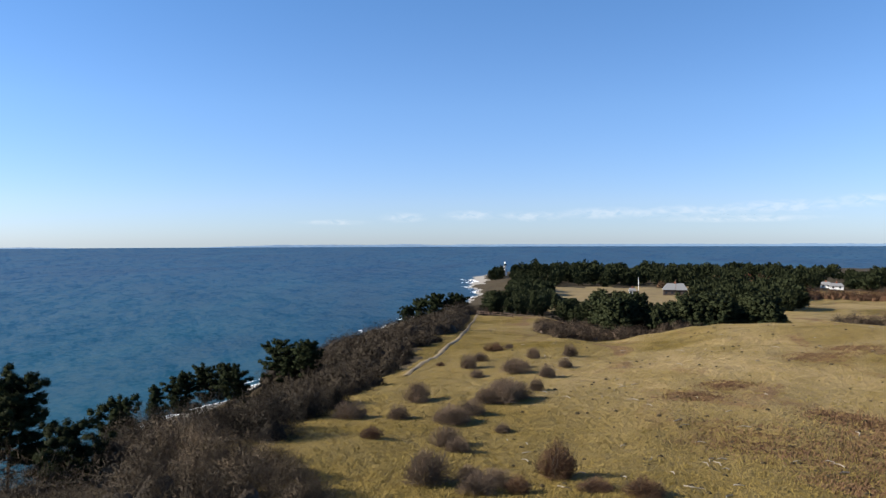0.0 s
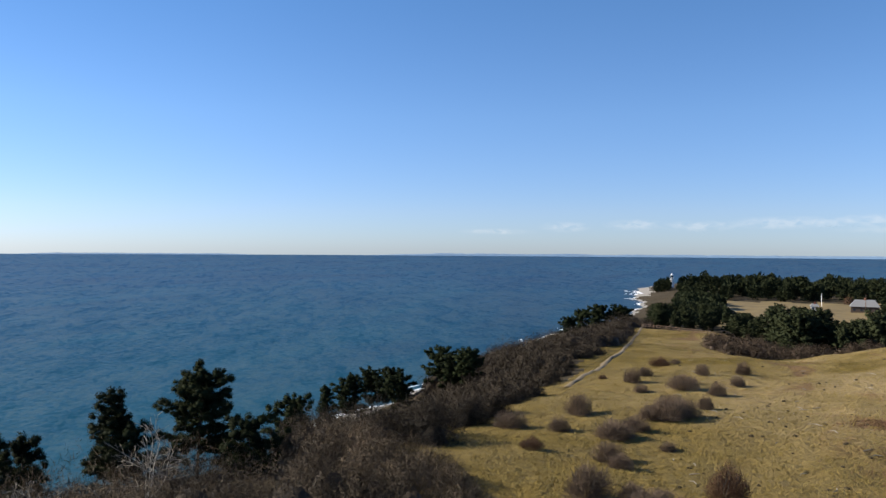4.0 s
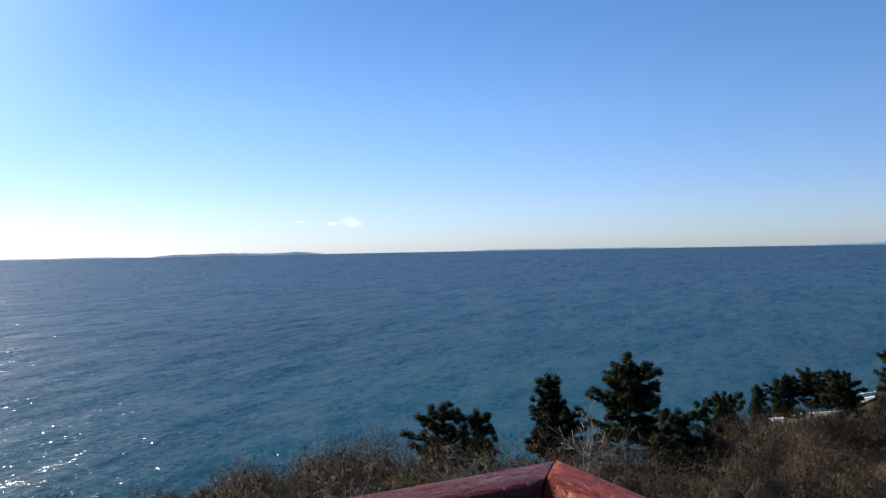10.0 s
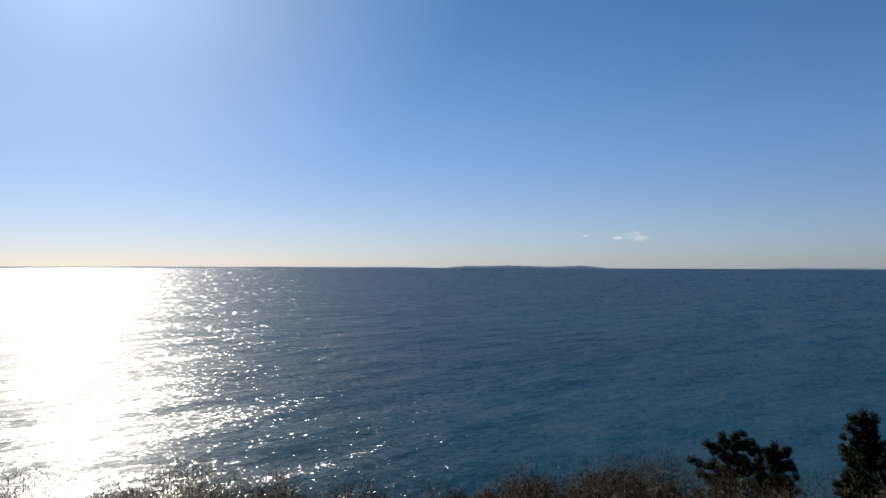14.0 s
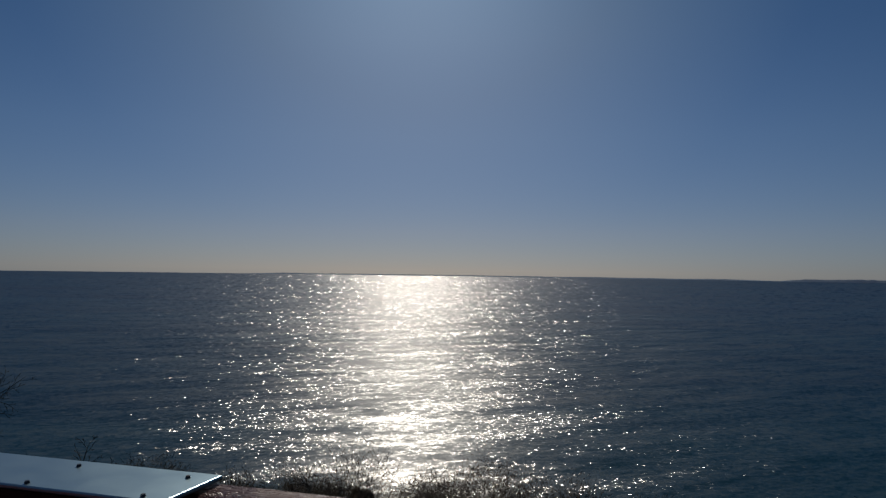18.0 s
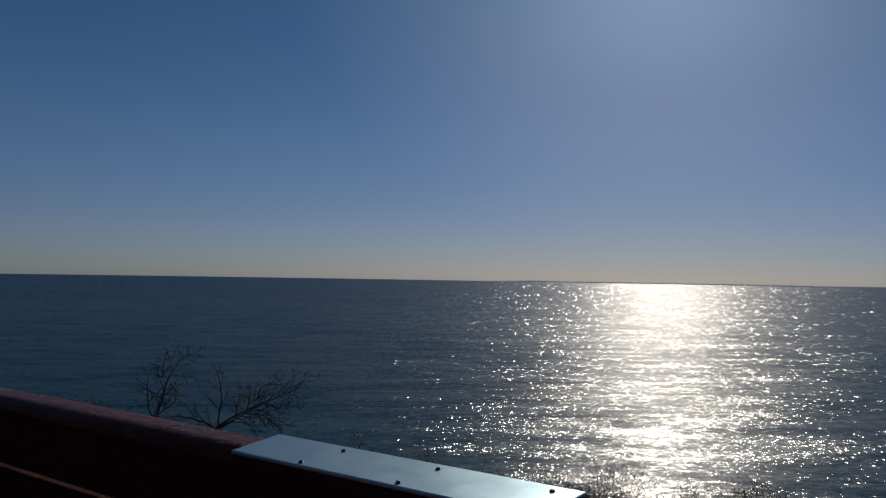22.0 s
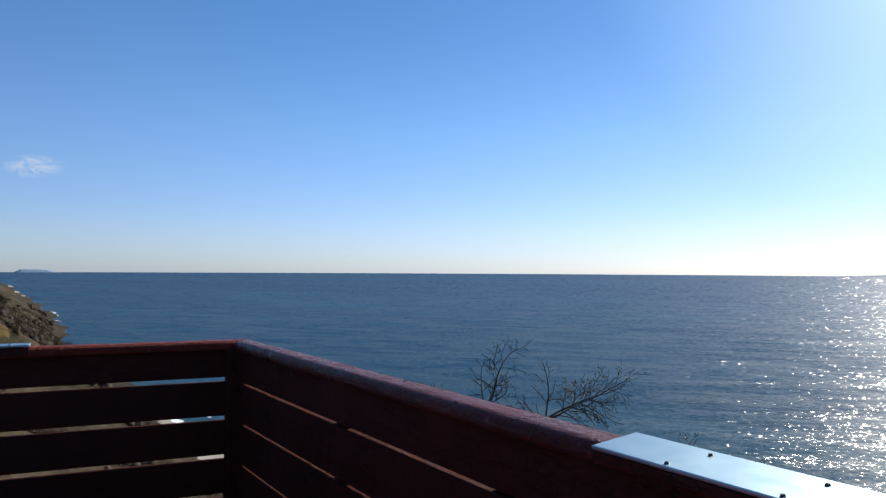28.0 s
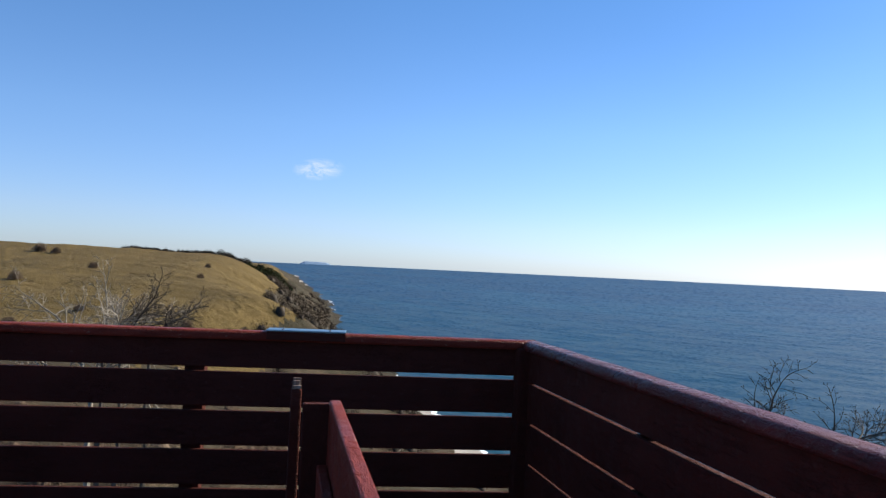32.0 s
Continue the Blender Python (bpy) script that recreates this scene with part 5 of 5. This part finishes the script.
# ---- tufts of dry grass on the meadow ----
rng = np.random.default_rng(77)
n = 24000
ang = np.radians(rng.uniform(46, 100, n))
dist = 34 + 140 * rng.random(n) ** 1.5
tx, ty = dist * np.cos(ang), dist * np.sin(ang)
ok = zone(tx, ty) == 0
tx, ty = tx[ok], ty[ok]
k = np.repeat(np.arange(len(tx)), 8)
base = np.stack([tx, ty, ground(tx, ty) - 0.02], 1)[k] + rng.normal(size=(len(k), 3)) * np.array((0.14, 0.14, 0))
ways = unit(rng.normal(size=(len(k), 3)) * 0.55 + np.array((0.2, 0, 0.7)))
co, fa = tri_cloud(base, ways, rng.uniform(0.08, 0.26, len(k)), 0.035, rng)
tagged(new("grass", array_mesh("grass", co, fa, MAT_STRAW)), "tufts of dry yellow grass on the meadow", "grass", kind="stuff")


# ---- rusty bracken, clods and dead sticks on the hill ----
PATCHES = [(36.6, 77.2, 3.4, 1.6), (42.0, 80.9, 3.6, 1.6), (19.5, 62.0, 2.6, 1.4), (24.0, 67.1, 2.2, 1.2), (17.8, 48.4, 3.4, 2.6),
           (21.0, 45.8, 3.4, 2.4), (26.9, 50.3, 3.2, 2.4), (24.6, 43.9, 2.2, 2.0), (20.2, 39.5, 2.4, 1.4), (27.0, 53.2, 2.4, 1.4), (31.0, 47.0, 3.0, 2.2)]
rng = np.random.default_rng(88)
cos, n = [], 4600
for x, y, rx, ry in PATCHES:
    p = rng.normal(size=(n, 2)) * np.array((rx, ry * 1.9)) * 0.5
    wave = np.sin(p[:, 0] * 2.1 + x) * np.sin(p[:, 1] * 2.6 + y) + 0.6 * rng.normal(size=n)
    p = p[wave > -0.35]
    cos.append(np.stack([x + p[:, 0], y + p[:, 1], ground(x + p[:, 0], y + p[:, 1]) - 0.02], 1))
base = np.concatenate(cos)
ways = unit(rng.normal(size=base.shape) * 0.6 + np.array((0.1, 0, 0.6)))
co, fa = tri_cloud(base, ways, rng.uniform(0.07, 0.22, len(base)), rng.uniform(0.05, 0.11, len(base)), rng)
tagged(new("bracken", array_mesh("bracken", co, fa, MAT_BRACKEN)), "low patches of withered red-brown bracken on the hill", "bracken", kind="stuff")
wood, clod = ([], []), ([], [])
for i in range(260):
    az, d = radians(rng.uniform(56, 86)), 38 + 85 * rng.random() ** 1.3
    x, y = d * math.cos(az), d * math.sin(az)
    if int(zone(x, y)) != 0:
        continue
    z = float(ground(x, y))
    if i % 3 == 0:
        a, ln = rng.uniform(0, 6.3), rng.uniform(0.3, 1.1)
        mid = np.array((x + 0.5 * ln * math.cos(a), y + 0.5 * ln * math.sin(a), z + 0.10))
        tube(wood, (x, y, z + 0.04), mid, 0.035, 0.03, 4)
        tube(wood, mid, (x + ln * math.cos(a + 0.3), y + ln * math.sin(a + 0.3), z + 0.06), 0.03, 0.015, 4)
    else:
        r = rng.uniform(0.07, 0.18)
        tube(clod, (x, y, z - 0.05), (x, y, z + r * 0.5), r * 1.2, r * 0.9, 6)
        tube(clod, (x, y, z + r * 0.5), (x, y, z + r * 0.85), r * 0.9, 0.02, 6)
for nm, w, mat, label in (("deadwood", wood, MAT_GREY_BARK, "pale dead sticks lying in the grass"), ("molehill", clod, MAT_SOIL, "small dark molehills scattered over the grass")):
    me = bpy.data.meshes.new(nm)
    me.from_pydata([tuple(v) for v in w[0]], [], w[1])
    me.materials.append(mat)
    tagged(new(nm, me), label, nm, kind="stuff")

# ---- buildings on the cape ----
def ring_of(bm, r0, r1, z0, z1, n=20):
    lo = [bm.verts.new((r0 * math.cos(2 * math.pi * i / n), r0 * math.sin(2 * math.pi * i / n), z0)) for i in range(n)]
    hi = [bm.verts.new((r1 * math.cos(2 * math.pi * i / n), r1 * math.sin(2 * math.pi * i / n), z1)) for i in range(n)]
    for i in range(n):
        bm.faces.new((lo[i], lo[(i + 1) % n], hi[(i + 1) % n], hi[i]))
    bm.faces.new(hi)
    bm.faces.new(lo[::-1])
    return bm


lx, ly = 56.0, 700.0
light = thing("lighthouse", on_ground(lx, ly), "white round lighthouse with a dark lantern room", "lighthouse")
part("tower", ring_of(bmesh.new(), 1.9, 1.5, -0.5, 8.2), MAT_WHITE, light)
part("gallery", ring_of(bmesh.new(), 2.1, 2.1, 8.22, 8.6), MAT_WHITE, light)
part("lantern", ring_of(bmesh.new(), 1.0, 1.0, 8.62, 10.6), MAT_GLASS_DARK, light)
part("dome", ring_of(bmesh.new(), 1.3, 0.12, 10.62, 12.6), MAT_WHITE, light)
for a in (205, 300):
    bm = boxed(-0.25, 0.25, -0.05, 0.05, 0, 0.9, m=Matrix.Translation((1.7 * math.cos(radians(a)), 1.7 * math.sin(radians(a)), 4.5)) @ Matrix.Rotation(radians(a + 90), 4, "Z"))
    part("window", bm, MAT_GLASS_DARK, light)


def house(x, y, turn, lx, ly, wall_h, roof_h, wall, roof, label):
    h = thing("house", on_ground(x, y, -0.2, turn), label, "house", "houses on the cape")
    part("wall", boxed(-lx / 2, lx / 2, -ly / 2, ly / 2, 0, wall_h), wall, h)
    bm = bmesh.new()
    o = 0.5
    a = [bm.verts.new(p) for p in ((-lx / 2 - o, -ly / 2 - o, wall_h), (lx / 2 + o, -ly / 2 - o, wall_h), (lx / 2 + o, ly / 2 + o, wall_h), (-lx / 2 - o, ly / 2 + o, wall_h))]
    b = [bm.verts.new((-lx / 2 + lx * 0.15, 0, wall_h + roof_h)), bm.verts.new((lx / 2 - lx * 0.15, 0, wall_h + roof_h))]
    for f in ((a[0], a[1], b[1], b[0]), (a[2], a[3], b[0], b[1]), (a[1], a[2], b[1]), (a[3], a[0], b[0]), (a[3], a[2], a[1], a[0])):
        bm.faces.new(f)
    rf = part("roof", bm, roof, h)
    part("chimney", boxed(-0.4, 0.4, -0.4, 0.4, wall_h + roof_h * 0.7, wall_h + roof_h + 0.9), MAT_TILE, rf)
    n = max(2, int(lx / 3))
    for i in range(n):
        xw = -lx / 2 + lx * (i + 0.5) / n
        part("window", boxed(xw - 0.5, xw + 0.5, -ly / 2 - 0.04, -ly / 2 + 0.02, 0.9, 2.0), MAT_GLASS_DARK, h)
    return h


house(126.0, 420.0, radians(-15), 12.5, 8.0, 3.0, 3.4, MAT_TIMBER, MAT_ROOF, "low dark timber house with a grey hipped roof")
house(103.0, 421.0, radians(-10), 3.5, 3.0, 2.4, 1.4, MAT_WHITE, MAT_ROOF, "small white hut in the clearing")
house(228.0, 576.0, radians(-20), 7.0, 5.0, 2.6, 2.6, MAT_WHITE, MAT_TILE, "white house with a red tiled roof among trees")
house(238.0, 467.0, radians(-25), 7.5, 5.0, 2.2, 1.8, MAT_WHITE, MAT_ROOF, "low white house with a pale roof")
house(241.0, 486.0, radians(-30), 6.0, 4.5, 2.2, 1.8, MAT_WHITE, MAT_ROOF, "low white house with a pale roof")
for i, (x, y, hh) in enumerate([(114.8, 454.4, 8.0), (112.5, 374.0, 10.5)]):
    mast = thing("mast", on_ground(x, y), "pale wooden pole standing by the clearing", "pole", "poles on the cape")
    part("pole", ring_of(bmesh.new(), 0.16, 0.10, -0.3, hh, 8), MAT_WHITE if i == 0 else MAT_WORN, mast)

# ---- meadow fence and path's end ----
fence = thing("fence", Matrix.Identity(4), "low weathered post-and-rail fence at the meadow's end", "fence")
fp = [(9.5 + 3.2 * i, 227.0 - 3.2 * i) for i in range(10)]
for (x, y), (x2, y2) in zip(fp, fp[1:]):
    z, z2 = float(ground(x, y)), float(ground(x2, y2))
    part("post", boxed(x - 0.07, x + 0.07, y - 0.07, y + 0.07, z - 0.3, z + 1.2), MAT_WORN, fence)
    for dz in (0.55, 1.05):
        bm = bmesh.new()
        vs = [bm.verts.new((px, py, pz + k)) for k in (0, 0.08) for px, py, pz in ((x, y - 0.05, z + dz), (x2, y2 - 0.05, z2 + dz), (x2, y2 + 0.05, z2 + dz), (x, y + 0.05, z + dz))]
        for f in ((0, 1, 2, 3), (7, 6, 5, 4), (0, 4, 5, 1), (1, 5, 6, 2), (2, 6, 7, 3), (3, 7, 4, 0)):
            bm.faces.new([vs[j] for j in f])
        part("rail", bm, MAT_WORN, fence)


# ---- far shores over the sea ----
def far_shore(name, az0, az1, dist, peak, seed, label):
    """A low ridge on the horizon between two bearings."""
    bm = bmesh.new()
    n = max(12, int(abs(az1 - az0) * 5))
    prev = None
    for i in range(n + 1):
        f = i / n
        az = radians(az0 + (az1 - az0) * f)
        env = min(1.0, 6 * f, 6 * (1 - f)) ** 0.6 if abs(az1 - az0) < 25 else min(1.0, 12 * f, 12 * (1 - f))
        h = peak * env * (0.55 + 0.35 * noise.noise(Vector((f * abs(az1 - az0) * 0.35, seed, 0))) + 0.12 * noise.noise(Vector((f * abs(az1 - az0) * 2.5, seed, 5))) + 0.25)
        row = [bm.verts.new((r * math.cos(az), r * math.sin(az), z)) for r, z in ((dist - 60, -1.0), (dist - 20, max(0.2, h * 0.8)), (dist, max(0.3, h)), (dist + 60, -1.0))]
        if prev:
            for a, b, c, d in zip(prev, prev[1:], row[1:], row):
                bm.faces.new((a, b, c, d))
        prev = row
    bmesh.ops.recalc_face_normals(bm, faces=bm.faces)
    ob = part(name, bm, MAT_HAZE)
    return tagged(ob, label, "far shore", "far shores", "structure")


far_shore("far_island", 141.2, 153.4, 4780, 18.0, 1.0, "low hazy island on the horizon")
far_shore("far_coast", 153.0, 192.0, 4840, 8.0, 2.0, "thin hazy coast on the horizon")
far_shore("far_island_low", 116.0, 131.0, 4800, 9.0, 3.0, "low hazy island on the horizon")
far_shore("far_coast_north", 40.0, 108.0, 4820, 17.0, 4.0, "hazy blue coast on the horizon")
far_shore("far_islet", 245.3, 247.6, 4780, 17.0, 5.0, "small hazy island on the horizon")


# ---- thin clouds ----
def cloud_material(most, glow=0.5):
    m = bpy.data.materials.new("thin_cloud")
    m.use_nodes = True
    t = m.node_tree
    t.nodes.clear()
    out = t.nodes.new("ShaderNodeOutputMaterial")
    # the cloud's sunlit white is emitted by the sheet itself
    em = nd(t, "Emission", Color=(0.95, 0.97, 1.0, 1), Strength=glow)
    tr = t.nodes.new("ShaderNodeBsdfTransparent")
    mx = t.nodes.new("ShaderNodeMixShader")
    tc = t.nodes.new("ShaderNodeTexCoord")
    mp = t.nodes.new("ShaderNodeMapping")
    mp.inputs["Location"].default_value = (-1, -1, 0)
    mp.inputs["Scale"].default_value = (2, 2, 0)
    t.links.new(tc.outputs["UV"], mp.inputs[0])
    ln = t.nodes.new("ShaderNodeVectorMath")
    ln.operation = "LENGTH"
    t.links.new(mp.outputs[0], ln.inputs[0])
    fall = calc(t, "SUBTRACT", 1.0, ln.outputs["Value"])
    n = noise_tex(t, world_coords(t, (1, 1, 2.2)), 0.012, 6, 0.62, 0.6)
    n2 = ramp(t, n, [(0.38, (0, 0, 0)), (0.68, (1, 1, 1))])
    a = calc(t, "MULTIPLY", calc(t, "MAXIMUM", fall, 0.0), n2)
    a = calc(t, "MINIMUM", calc(t, "MULTIPLY", a, 2.0 * most), most)
    t.links.new(a, mx.inputs[0])
    t.links.new(tr.outputs[0], mx.inputs[1])
    t.links.new(em.outputs[0], mx.inputs[2])
    t.links.new(mx.outputs[0], out.inputs[0])
    return m


MAT_CLOUD, MAT_FAINT, MAT_BRIGHT = cloud_material(0.5), cloud_material(0.26), cloud_material(0.6, 0.85)


def cloud(az, el, w, h, roll=0.0, mat=None):
    """A thin bank of high cloud, degrees wide and high, far beyond the horizon's islands."""
    d = 4880.0
    a, e = radians(az), radians(el)
    c = Vector((d * math.cos(a) * math.cos(e), d * math.sin(a) * math.cos(e), 35 + d * math.sin(e)))
    bm = bmesh.new()
    uv = bm.loops.layers.uv.new("UVMap")
    nx, ny = 10, 4
    grid = [[bm.verts.new((radians(w) * d * (i / nx - 0.5), radians(h) * d * (j / ny - 0.5), 12 * math.sin(i * 1.3) * math.sin(j * 2.1))) for i in range(nx + 1)] for j in range(ny + 1)]
    for j in range(ny):
        for i in range(nx):
            f = bm.faces.new((grid[j][i], grid[j][i + 1], grid[j + 1][i + 1], grid[j + 1][i]))
            for lp, (u, v) in zip(f.loops, ((i, j), (i + 1, j), (i + 1, j + 1), (i, j + 1))):
                lp[uv].uv = (u / nx, v / ny)
    ob = part("cloud", bm, mat or MAT_CLOUD)
    ob.matrix_world = look(c, (0, 0, 35), roll)
    ob.visible_shadow = False
    return tagged(ob, "thin white wisp of cloud low in the blue sky", "cloud", "clouds", "structure")


cloud(246.5, 6.55, 4.0, 1.7, -4)
cloud(139.3, 1.95, 2.1, 0.9, 14, MAT_BRIGHT)
cloud(140.6, 1.82, 1.0, 0.3, 0, MAT_BRIGHT)
cloud(143.0, 1.98, 0.9, 0.25, 0, MAT_BRIGHT)
for az, el, w, h in ((93, 1.75, 4, 0.9), (88, 1.9, 5, 0.9), (83.5, 1.8, 6, 0.9), (78, 2.0, 9, 1.0), (72, 2.1, 9, 1.0), (66, 2.3, 9, 1.1), (60, 2.6, 9, 1.1), (98, 1.4, 6, 0.5), (69, 1.5, 14, 0.6)):
    cloud(az, el, w, h, 0, MAT_FAINT)
